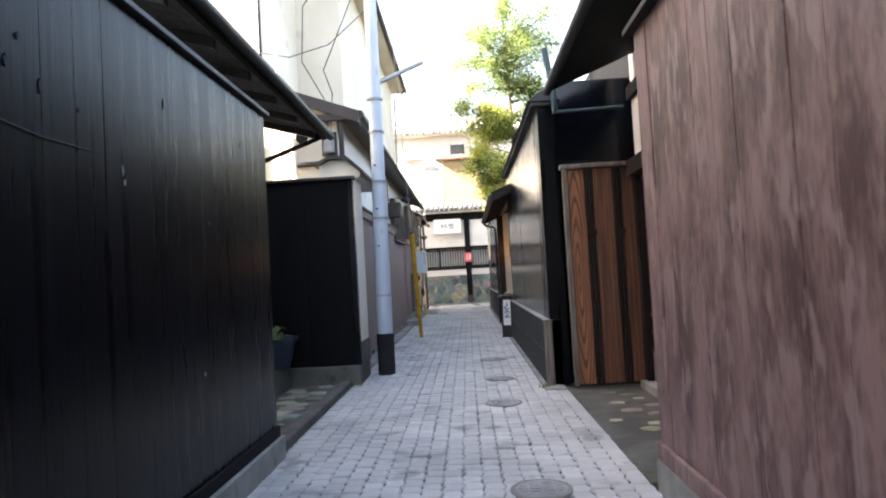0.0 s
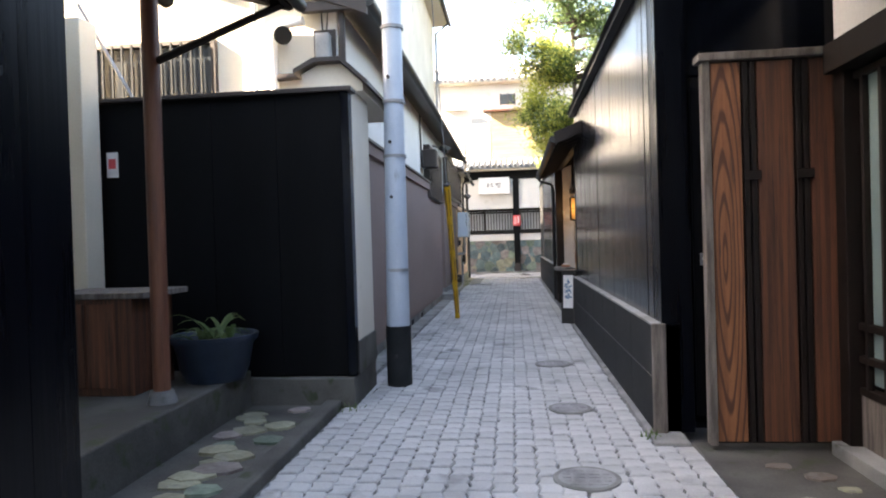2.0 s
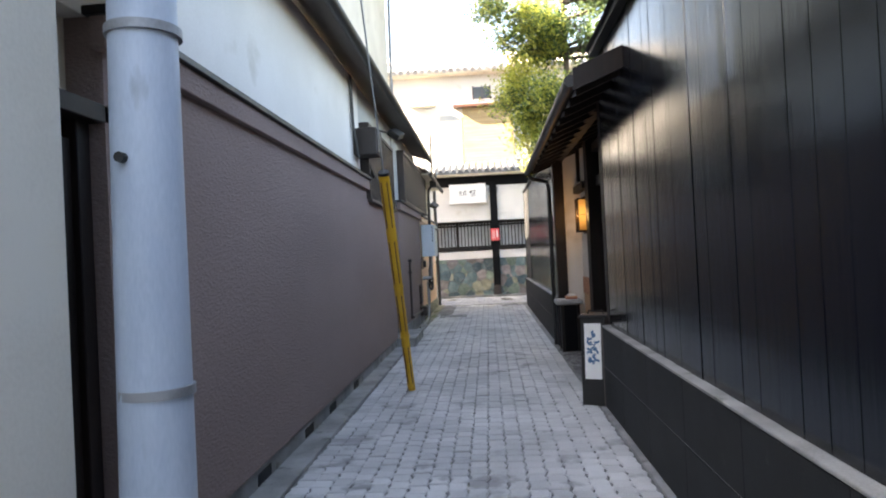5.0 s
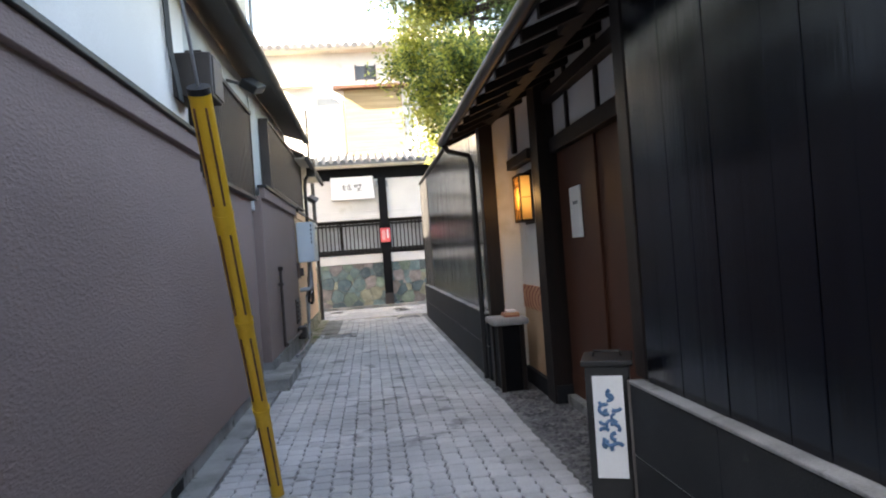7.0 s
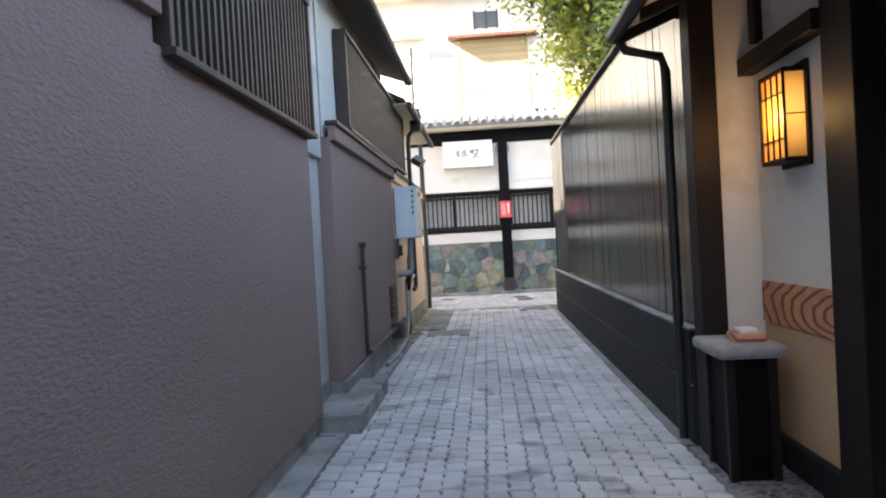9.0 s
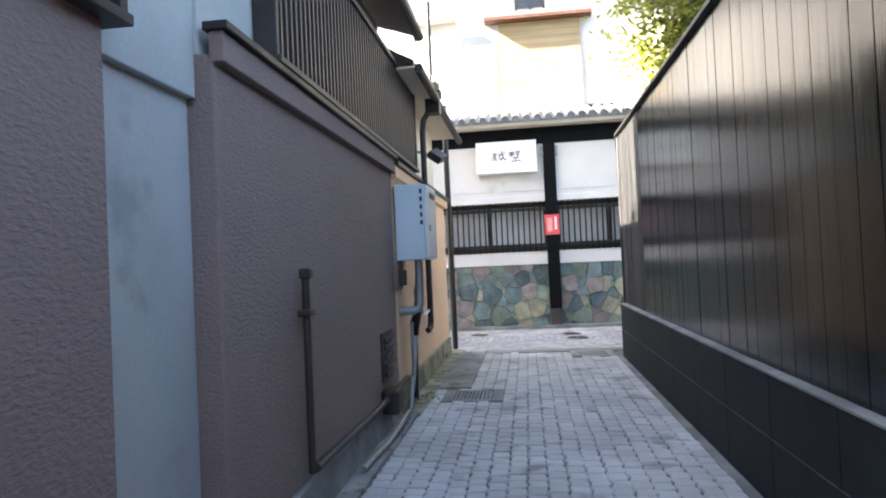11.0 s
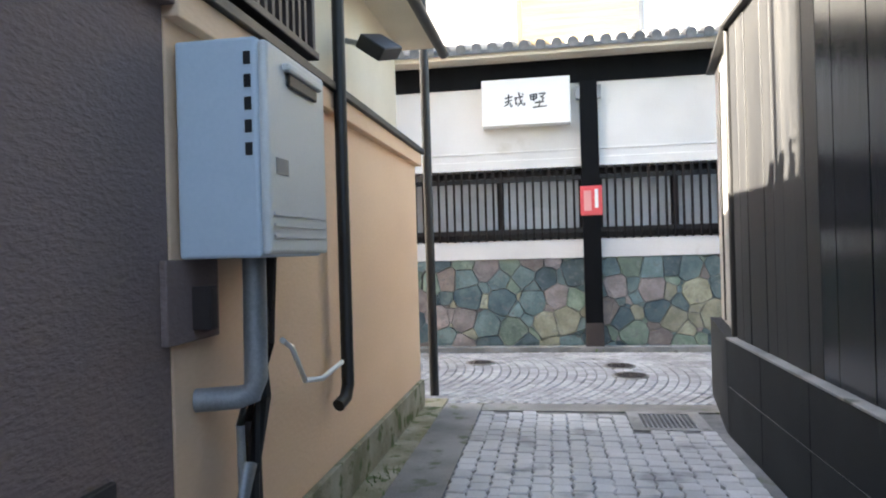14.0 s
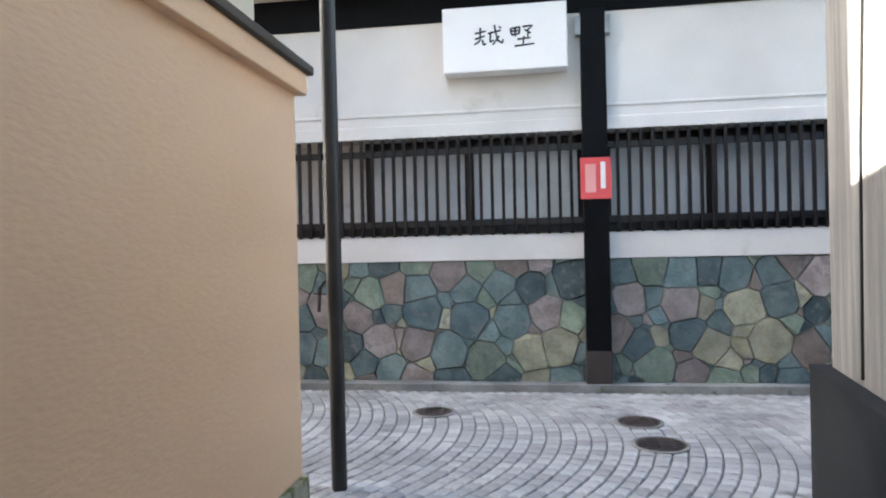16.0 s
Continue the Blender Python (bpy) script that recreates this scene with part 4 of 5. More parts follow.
gy = thing("guy_wire_guard", "yellow plastic guard over a leaning stay wire", "guy guard")
GA, GB = Vector((-1.14, 15.70, 0.0)), Vector((-1.13, 14.22, 2.38))
def guard_at(k, off=(0, 0, 0)):
    return GA + (GB - GA) * k + Vector(off)
ptube("guard", gy, YELLOW, [guard_at(0), guard_at(0.5), guard_at(1)], 0.044, 16, r_end=0.052)
for k in (0.28, 0.52, 0.76):
    ptube("band", gy, YELLOW, [guard_at(k), guard_at(k + 0.010)], 0.053, 16)
ptube("rim", gy, BLACK_METAL, [guard_at(0.992), guard_at(1.003)], 0.054, 16)
for sx in (-0.028, 0.026):
    for ka, kb in ((0.05, 0.24), (0.32, 0.49), (0.55, 0.73), (0.79, 0.97)):
        ptube("seam", gy, GATE_WOOD, [guard_at(ka, (sx, -0.034 - 0.007 * ka, -0.020)), guard_at(kb, (sx, -0.034 - 0.007 * kb, -0.020))], 0.006, 6)
ptube("wire", gy, GALV, [guard_at(1.0), guard_at(1.6), guard_at(2.6)], 0.008, 6)

dp = thing("black_post", "slim black steel post at the street corner", "post")
ptube("shaft", dp, BLACK_METAL, [(-1.77, 29.12, -0.02), (-1.79, 29.12, 4.3)], 0.05, 16)
ptube("cable", dp, BLACK_METAL, [(-1.83, 29.1, 1.35), (-1.86, 29.08, 1.3), (-1.87, 29.08, 1.15)], 0.012, 6)
pbox("bracket", dp, GALV, -1.88, -1.72, 29.06, 29.18, 3.9, 3.94)

# heater and pipes
ht = thing("water_heater", "pale blue wall-hung gas water heater, off-white front", "water heater")
pbox("case", ht, HEATER, -1.78, -1.47, 24.18, 24.80, 1.56, 2.34, 0.012)
pbox("front_cover", ht, HEATER_F, -1.472, -1.435, 24.19, 24.79, 1.57, 2.33, 0.014)
pbox("exhaust", ht, BLACK_METAL, -1.438, -1.42, 24.36, 24.66, 2.20, 2.25, 0.006)
pbox("exhaust_hood", ht, HEATER_F, -1.438, -1.405, 24.33, 24.69, 2.25, 2.28, 0.006)
for z in (1.92, 2.0, 2.08, 2.16, 2.24):
    pbox("louvre", ht, BLACK_METAL, -1.515, -1.49, 24.174, 24.182, z, z + 0.045, 0)
for z in (1.63, 1.67, 1.71):
    pbox("ridge", ht, HEATER_F, -1.437, -1.43, 24.22, 24.76, z, z + 0.012, 0)
pbox("label", ht, GALV, -1.436, -1.432, 24.25, 24.36, 1.86, 1.92, 0)
pbox("mount_plate", ht, MAUVE, -1.798, -1.77, 24.08, 24.44, 1.26, 1.56, 0.004)
ptube("lagged_pipe", ht, BLACK_METAL, [(-1.60, 24.52, 1.56), (-1.61, 24.52, 1.40), (-1.64, 24.50, 1.22), (-1.63, 24.52, 1.0), (-1.68, 24.50, 0.7), (-1.69, 24.48, 0.1)], 0.032, 8)
pbox("bracket", ht, BROWN_METAL, -1.78, -1.70, 24.24, 24.30, 1.30, 1.46, 0.006)
ptube("pipe", ht, GALV, [(-1.58, 24.36, 1.56), (-1.585, 24.36, 1.10), (-1.60, 24.35, 1.05), (-1.65, 24.34, 1.035), (-1.80, 24.30, 1.03)], 0.044, 14)
for i in range(3):
    y = 24.48 + i * 0.07
    ptube("pipe", ht, BROWN_METAL if i else GALV, [(-1.62, y, 1.56), (-1.64, y, 1.2), (-1.70, y - 0.03, 0.9), (-1.70, y, 0.05)], 0.018, 8)
ptube("hose", ht, SIGN_WHITE, [(-1.62, 24.7, 1.2), (-1.64, 24.85, 1.15), (-1.68, 25.1, 0.95), (-1.70, 25.4, 0.90), (-1.70, 25.75, 0.93)], 0.014, 8)

rpw = thing("drainpipe", "black drainpipe down the beige wall with an elbow", "pipe")
ptube("pipe", rpw, BLACK_METAL, [(-1.55, 25.85, 3.55), (-1.68, 25.85, 3.35), (-1.70, 25.85, 3.2), (-1.70, 25.85, 0.78), (-1.70, 25.8, 0.71), (-1.72, 25.72, 0.68)], 0.038, 14)
pbox("hopper", rpw, BLACK_METAL, -1.64, -1.46, 25.75, 25.95, 3.42, 3.60)
vt = thing("wall_vent", "brown louvred metal wall vent", "vent")
pbox("frame", vt, BROWN_METAL, -1.80, -1.775, 23.35, 23.80, 0.46, 0.90)
for i in range(5):
    pbox("slat", vt, BROWN_METAL, -1.775, -1.75, 23.38, 23.77, 0.50 + i * 0.08, 0.54 + i * 0.08)
pp = thing("gas_pipe", "grey-brown pipe along the foot of the wall", "pipe")
ptube("hose", pp, GALV, [(-1.66, 24.45, 0.75), (-1.66, 24.2, 0.35), (-1.64, 23.8, 0.10), (-1.66, 22.9, 0.05), (-1.70, 22.2, 0.04)], 0.026, 10)
ptube("pipe", pp, BROWN_METAL, [(-1.72, 21.2, 0.36), (-1.72, 22.8, 0.33), (-1.72, 24.2, 0.36)], 0.03, 10)
ptube("standpipe", pp, BROWN_METAL, [(-1.74, 21.2, 0.33), (-1.74, 21.2, 1.48)], 0.023, 10)
pbox("valve", pp, BROWN_METAL, -1.78, -1.70, 21.15, 21.25, 1.24, 1.28, 0.01)
pbox("elbow", pp, BROWN_METAL, -1.77, -1.70, 21.17, 21.23, 1.46, 1.52, 0.01)
pbox("meter", pp, BROWN_METAL, -1.78, -1.62, 23.2, 23.45, 0.2, 0.42, 0.03)
sbox("door_step", CONCRETE, -1.92, -1.50, 19.45, 20.9, -0.055, 0.15, "worn grey concrete step at the wall recess", "step", bevel=0.012)

mt = thing("meter_box", "grey-brown electric meter box with cables high on the wall", "meter box")
pbox("box", mt, BROWN_METAL, -1.87, -1.56, 16.58, 16.95, 2.94, 3.30, 0.015)
pbox("door", mt, BROWN_METAL, -1.562, -1.545, 16.60, 16.93, 2.96, 3.28, 0.008)
for i in range(3):
    ptube("cable", mt, BLACK_METAL, [(-1.80, 16.60 - 0.05 * i, 2.9), (-1.84, 16.52 - 0.05 * i, 3.3), (-1.84, 16.45 - 0.05 * i, 3.95)], 0.012, 6)
ptube("cable", mt, BLACK_METAL, [(-1.70, 16.75, 2.84), (-1.67, 16.9, 2.68), (-1.70, 17.0, 2.78), (-1.76, 17.05, 2.64)], 0.015, 6)
for y, z, nm in ((18.9, 3.62, "floodlight"), (26.45, 2.98, "floodlight")):
    fl = thing(nm, "small black floodlight under the eave, switched off", "lamp")
    bm = bmesh.new()
    box(bm, -0.10, 0.10, -0.16, 0.16, -0.05, 0.05, 0.012)
    b = part("head", bm, BLACK_METAL, fl)
    b.matrix_basis = pose(-1.60, y, z, 20, 35, 0)
    ptube("arm", fl, GALV, [(-1.9, y, z + 0.08), (-1.62, y, z)], 0.02, 8)
cb = thing("cable_cluster", "bundle of dark cable boxes and insulators at the eave", "cables")
for i in range(3):
    pbox("box", cb, BLACK_METAL, -1.68, -1.46, 25.62 + i * 0.2, 25.72 + i * 0.2, 3.66 + 0.04 * (i % 2), 3.78 + 0.04 * (i % 2), 0.02)
ptube("insulator", cb, SIGN_WHITE, [(-1.5, 25.7, 3.8), (-1.5, 25.7, 3.88)], 0.025, 10)
ptube("mast", cb, BLACK_METAL, [(-1.58, 25.95, 3.7), (-1.58, 25.95, 4.9)], 0.03, 8)
ptube("cable", cb, BLACK_METAL, [(-1.5, 25.7, 3.86), (-1.6, 25.2, 3.95), (-1.56, 24.4, 4.05)], 0.01, 6)

np_ = thing("small_notice", "small white and red notice on the black partition", "notice")
pbox("plate", np_, SIGN_WHITE, -3.79, -3.68, 9.068, 9.075, 2.12, 2.35, 0)
pbox("writing", np_, RED, -3.77, -3.70, 9.065, 9.0685, 2.20, 2.29, 0)

# plant pot
pot = thing("potted_plant", "dark blue glazed pot with strappy green leaves", "plant")
bm = bmesh.new()
lathe(bm, [(0.24, 0.34), (0.28, 0.44), (0.32, 0.64), (0.36, 0.68), (0.365, 0.72), (0.335, 0.72), (0.31, 0.68)], -2.60, 8.62)
part("pot", bm, POT, pot, "", True)
bm = bmesh.new()
lathe(bm, [(0.29, 0.655), (0.30, 0.675)], -2.60, 8.62)
part("soil", bm, MOSS, pot)
rl = random.Random(8)
for i in range(40):
    a, ln = rl.uniform(0, 6.283), rl.uniform(0.12, 0.30) if i > 5 else rl.uniform(0.4, 0.48)
    hgt = rl.uniform(0.04, 0.12) if i > 5 else rl.uniform(0.15, 0.26)
    bm = bmesh.new()
    bx, by = -2.60 + rl.uniform(-0.15, 0.15), 8.62 + rl.uniform(-0.15, 0.15)
    prev = None
    for k in range(6):
        u = k / 5
        c = Vector((bx + ln * u * math.cos(a), by + ln * u * math.sin(a), 0.665 + hgt * 4 * u * (1 - u * 0.75) * 0.8))
        s = Vector((-math.sin(a), math.cos(a), 0)) * 0.022 * (1 - u ** 2 + 0.03)
        cur = (bm.verts.new(c - s), bm.verts.new(c + Vector((0, 0, -0.004))), bm.verts.new(c + s))
        if prev:
            bm.faces.new((prev[0], prev[1], cur[1], cur[0])); bm.faces.new((prev[1], prev[2], cur[2], cur[1]))
        prev = cur
    part("leaf", bm, LEAF, pot)
cr = thing("wooden_cabinet", "low brown wooden cabinet with an overhanging top on the platform", "cabinet")
pbox("body", cr, GATE_WOOD, -3.7, -2.95, 8.0, 8.6, 0.34, 1.08)
pbox("top", cr, GREY_WOOD, -3.75, -2.83, 7.95, 8.65, 1.08, 1.125)
for x in (-3.45, -3.2):
    pbox("board", cr, GATE_WOOD, x - 0.11, x + 0.11, 7.985, 8.001, 0.40, 1.04)

# ---- covers and drains ----
def cover(x, y, r):
    c = thing("manhole_cover", "round dark iron manhole cover set in the paving", "manhole cover", "manhole covers")
    iron = COVER if y < 20 else BROWN_METAL
    ptube("plate", c, iron, [(x, y, -0.03), (x, y, 0.012)], r, 28)
    ptube("ring", c, MORTAR, [(x, y, -0.03), (x, y, 0.009)], r + 0.03, 28)
    for k in range(-2, 3):
        w = math.sqrt(r * r - (k * r / 3) ** 2) * 0.85
        pbox("rib", c, iron, x - w, x + w, y + k * r / 3 - 0.012, y + k * r / 3 + 0.012, 0.010, 0.016, 0)
    for k in (-1, 0, 1):
        pbox("rib", c, iron, x + k * r / 2 - 0.01, x + k * r / 2 + 0.01, y - r * 0.7, y + r * 0.7, 0.010, 0.017, 0)


COVERS = [(0.40, 4.35, 0.17), (0.32, 7.26, 0.17), (0.36, 8.92, 0.15), (0.34, 10.95, 0.17), (-1.49, 31.16, 0.17), (0.35, 30.91, 0.18), (0.42, 30.25, 0.19)]
for c in COVERS:
    cover(*c)


def drain(x0, x1, y0, y1):
    d = thing("drain_grate", "steel drain grate in a concrete surround", "drain grate", "drain grates")
    for a in ((x0 - 0.1, x1 + 0.1, y0 - 0.08, y0), (x0 - 0.1, x1 + 0.1, y1, y1 + 0.08), (x0 - 0.1, x0, y0, y1), (x1, x1 + 0.1, y0, y1)):
        pbox("surround", d, CONCRETE, *a, -0.05, 0.004, 0)
    pbox("pit", d, INK, x0, x1, y0, y1, -0.05, -0.03, 0)
    n = int((x1 - x0) / 0.04)
    for i in range(n + 1):
        x = x0 + (x1 - x0) * i / n
        pbox("bar", d, GALV, x - 0.006, x + 0.006, y0, y1, -0.03, 0.002, 0)
    for i in range(9):
        y = y0 + (y1 - y0) * i / 8
        pbox("bar", d, GALV, x0, x1, y - 0.006, y + 0.006, -0.028, 0.0, 0)


DRAINS = [(-1.36, -0.89, 24.78, 25.26), (0.27, 0.72, 27.9, 28.38)]
for d in DRAINS:
    drain(*d)

# ---- cross street ----
st = thing("road", "cross street paved in fanned grey setts", "road", kind="structure")
pbox("bedding", st, JOINT, -40, 40, 28.76, 32.25, -0.059, -0.014, 0)

# ---- far restaurant building ----
FY = 32.30
far = thing("far_building", "white two-storey restaurant building with stone base and tiled roofs", "building")
X0, X1 = -9.0, 9.0
pbox("base_core", far, MORTAR, X0, X1, FY + 0.02, FY + 0.4, -0.05, 1.40, 0)
pbox("kerb", far, CONCRETE, X0, X1, FY - 0.14, FY + 0.05, -0.05, 0.07, 0.01, "pale concrete kerb")
pbox("sill_band", far, WHITE, X0, X1, FY - 0.03, FY + 0.3, 1.40, 1.68, 0.008)
pbox("back_wall", far, WHITE, X0, X1, FY + 0.30, FY + 0.45, 1.40, 4.4, 0)
pbox("upper_band", far, WHITE, X0, X1, FY - 0.03, FY + 0.3, 2.78, 2.92, 0.008)
pbox("wall_panel", far, WHITE, X0, X1, FY + 0.0, FY + 0.29, 2.92, 4.05, 0)
pbox("panel_trim", far, WHITE, X0, X1, FY - 0.012, FY, 3.03, 3.06, 0.004)
pbox("eave_beam", far, BLACK_MATT, X0, X1, FY - 0.02, FY + 0.3, 4.05, 4.42)
pbox("eave_board", far, CREAM, X0, X1, FY - 0.38, FY + 0.2, 4.42, 4.48)
for px in (0.13, -5.6, 5.6):
    pbox("post", far, BLACK_MATT, px - 0.13, px + 0.13, FY - 0.12, FY + 0.04, 0.42, 4.05)
    pbox("post_foot", far, BROWN_METAL, px - 0.135, px + 0.135, FY - 0.125, FY + 0.05, 0.06, 0.42)
    for s in (-1, 1):
        pbox("post_bracket", far, GALV, px + s * 0.155 - 0.03, px + s * 0.155 + 0.03, FY - 0.12, FY + 0.0, 3.78, 3.98)
for wx0, wx1 in ((-2.42, -1.28), (-1.22, -0.02), (0.30, 1.35), (1.42, 2.6), (-4.6, -3.5)):
    w = pbox("window", far, CURTAIN, wx0, wx1, FY + 0.26, FY + 0.29, 1.78, 2.70, 0)
    pbox("window_frame", w, DARK_WOOD, wx0 - 0.04, wx0 + 0.02, FY + 0.22, FY + 0.28, 1.70, 2.78)
    pbox("window_frame", w, DARK_WOOD, wx1 - 0.02, wx1 + 0.04, FY + 0.22, FY + 0.28, 1.70, 2.78)
    pbox("window_frame", w, DARK_WOOD, wx0, wx1, FY + 0.22, FY + 0.27, 2.68, 2.77)
    pbox("window_frame", w, DARK_WOOD, wx0, wx1, FY + 0.22, FY + 0.27, 1.70, 1.80)
for z in (1.78, 2.58):
    pbox("lattice_rail", far, BLACK_METAL, X0, X1, FY - 0.02, FY + 0.03, z, z + 0.07)
pbox("lattice_board", far, BLACK_METAL, X0, X1, FY + 0.10, FY + 0.13, 1.70, 1.86)
for i in range(84):
    x = -5.0 + i * 0.122
    if abs(x - 0.13) > 0.14:
        pbox("lattice_bar", far, DARK_WOOD, x - 0.017, x + 0.017, FY - 0.05, FY - 0.015, 1.68, 2.77, 0)
# lower tiled roof
bm = bmesh.new()
prism(bm, [(FY - 0.42, 4.48), (FY + 1.2, 4.98), (FY + 1.2, 5.03), (FY - 0.42, 4.53)], "x", X0, X1)
part("lower_roof", bm, TILE, far)
def tile_row(parent, mat, y, z, dy, dz, x0, x1, w, name="tile"):
    bm = bmesh.new()
    tube(bm, [(0, 0, 0), (0, dy, dz)], w * 0.33, 8)
    me = mesh_of(name, bm, mat, True)
    n = int((x1 - x0) / w)
    for i in range(n):
        ob = new(name, me)
        ob.parent = parent
        ob.location = (x0 + (i + 0.5) * w, y, z)
for k in range(3):
    tile_row(far, TILE, FY - 0.46 + k * 0.5, 4.545 + k * 0.154, 0.52, 0.16, -4.2, 3.4, 0.235)
UY = 33.4
pbox("upper_wall", far, WHITE, X0, X1, UY, UY + 0.3, 4.4, 8.5, 0)
bl = pbox("reed_blind", far, REED, -0.87, 1.03, UY - 0.09, UY - 0.05, 4.95, 7.15, 0, "golden reed blind over the upper window")
for i in range(55):
    pbox("reed", bl, REED, -0.87, 1.03, UY - 0.10, UY - 0.09, 4.955 + i * 0.04, 4.985 + i * 0.04, 0)
pbox("blind_hood", far, GATE_WOOD, -1.2, 1.3, UY - 0.35, UY, 7.16, 7.24)
pbox("balcony_box", far, BLUE_WHITE, -1.75, -0.95, UY - 0.07, UY - 0.01, 4.95, 6.9)
uw = pbox("window", far, GLASS_DARK, -0.42, 0.22, UY - 0.02, UY + 0.02, 7.5, 7.95, 0)
for a in (-0.46, -0.12, 0.19):
    pbox("window_frame", uw, BROWN_METAL, a, a + 0.05, UY - 0.04, UY - 0.015, 7.46, 7.99, 0)
w_ = pbox("window", far, CURTAIN, 1.12, 1.8, UY - 0.02, UY + 0.02, 5.1, 6.4, 0)
pbox("window_frame", w_, BROWN_METAL, 1.07, 1.85, UY - 0.04, UY - 0.015, 5.03, 5.1, 0)
pbox("side_hood", far, CREAM, -2.9, -1.9, UY - 0.3, UY, 7.3, 7.38)
bm = bmesh.new()
prism(bm, [(UY - 0.45, 8.5), (UY + 2.6, 9.9), (UY + 5.6, 8.5)], "x", X0, X1)
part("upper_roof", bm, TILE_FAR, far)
for k in range(5):
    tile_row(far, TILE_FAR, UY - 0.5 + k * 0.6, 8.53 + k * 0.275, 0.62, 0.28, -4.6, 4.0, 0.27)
pbox("upper_eave", far, CREAM, X0, X1, UY - 0.42, UY, 8.42, 8.5)

# shop sign with brush strokes
ss = thing("shop_sign", "white box sign with black brush-written characters", "sign")
pbox("box", ss, SIGN_WHITE, -1.46, -0.14, FY - 0.22, FY + 0.0, 3.42, 4.12, 0.012)
SF = FY - 0.224
def stroke(pts, w=0.011):
    for (xa, za), (xb, zb) in zip(pts, pts[1:]):
        bm = bmesh.new()
        d = Vector((xb - xa, 0, zb - za)); n = Vector((-d.z, 0, d.x)).normalized() * w
        a, b = Vector((xa, SF, za)), Vector((xb, SF, zb))
        vs = [bm.verts.new(p + Vector((0, o, 0))) for o in (0, 0.003) for p in (a - n, b - n * 0.7, b + n * 0.7, a + n)]
        for q in ((0, 1, 2, 3), (7, 6, 5, 4), (0, 4, 5, 1), (1, 5, 6, 2), (2, 6, 7, 3), (3, 7, 4, 0)):
            bm.faces.new([vs[i] for i in q])
        part("brush_stroke", bm, INK, ss)
cx, cz = -0.97, 3.77
for s in (((-.14, .06), (-.02, .08)), ((-.08, .12), (-.085, -.02), (-.15, -.06)), ((-.14, .0), (-.03, .03)), ((-.06, -.01), (-.05, -.07), (-.02, -.05)), ((.0, .05), (.14, .08)), ((.03, .07), (.02, -.04), (.06, -.02)), ((.07, .14), (.1, -.02), (.15, -.06), (.16, -.02)), ((.12, .02), (.05, -.07)), ((.12, .12), (.14, .1))):
    stroke([(cx + a, cz + b) for a, b in s])
cx = -0.60
for s in (((-.13, .09), (-.12, .02), (-.04, .03), (-.03, .1), (-.13, .09)), ((-.12, .06), (-.03, .065)), ((-.08, .1), (-.08, .0)), ((.0, .1), (.1, .11), (.04, .05)), ((.02, .07), (.08, .03)), ((.06, .05), (.05, -.01)), ((-.06, -.03), (.08, -.02)), ((.01, .0), (.0, -.09)), ((-.09, -.1), (.12, -.085))):
    stroke([(cx + a, cz + b) for a, b in s])
rd = thing("red_sign", "small red notice plate on the black post", "sign")
pbox("plate", rd, RED, -0.03, 0.29, FY - 0.135, FY - 0.122, 2.03, 2.47, 0.003)
pbox("writing", rd, SIGN_WHITE, 0.18, 0.23, FY - 0.138, FY - 0.1345, 2.14, 2.42, 0)
pbox("writing", rd, material("faded_red", (0.7, 0.3, 0.28), (0.75, 0.35, 0.33)), 0.02, 0.13, FY - 0.138, FY - 0.1345, 2.1, 2.4, 0)

# ---- tree behind the right wall ----
tree = thing("tree", "garden tree behind the fence, green leaves, the sunlit ones painted yellow-green", "tree")
bm = bmesh.new()
tube(bm, [(2.4, 24.6, -0.05), (2.3, 24.6, 1.8), (2.13, 24.5, 3.6), (2.0, 24.5, 5.6), (1.95, 24.6, 10.6)], 0.17, 10, 0.04)
part("trunk", bm, BARK, tree, "", True)
rt = random.Random(21)
tips = []
for i in range(66):
    z = rt.uniform(3.7, 10.8)
    a, ln = rt.uniform(0, 6.283), rt.uniform(0.8, 2.0)
    p0 = Vector((2.15 - 0.04 * (z - 3), 24.5, z))
    p1 = p0 + Vector((ln * 0.5 * math.cos(a), ln * 0.6 * math.sin(a), 0.12))
    p2 = p0 + Vector((ln * math.cos(a), ln * 1.2 * math.sin(a), rt.uniform(0.0, 0.5)))
    bm = bmesh.new()
    tube(bm, [p0, p0.lerp(p1, 0.5) + Vector((rt.gauss(0, .07), rt.gauss(0, .07), rt.gauss(0, .07))), p1, p2], 0.055, 6, 0.012)
    part("limb", bm, BARK, tree, "", True)
    if p2.x < 1.1 - 0.1 * rt.random() and p2.z < 4.4:
        p2.z += 0.7
    tips += [p1, p2, (p1 + p2) / 2 + Vector((rt.gauss(0, .15), rt.gauss(0, .2), .15))]
boughs = []
for bx, by, bz in ((1.35, 26.4, 4.1), (1.15, 25.6, 4.5), (0.95, 24.9, 4.9), (1.75, 27.2, 4.0), (1.05, 24.2, 4.35), (0.75, 24.4, 5.9), (0.9, 25.4, 6.6)):
    p0, p2 = Vector((2.05, 24.5, bz - 0.2)), Vector((bx, by, bz))
    bm = bmesh.new()
    tube(bm, [p0, p0.lerp(p2, 0.5) + Vector((0, 0, 0.15)), p2], 0.035, 6, 0.008)
    part("limb", bm, BARK, tree, "", True)
    boughs += [p2, p2, p0.lerp(p2, 0.7) + Vector((0, 0, 0.1))]
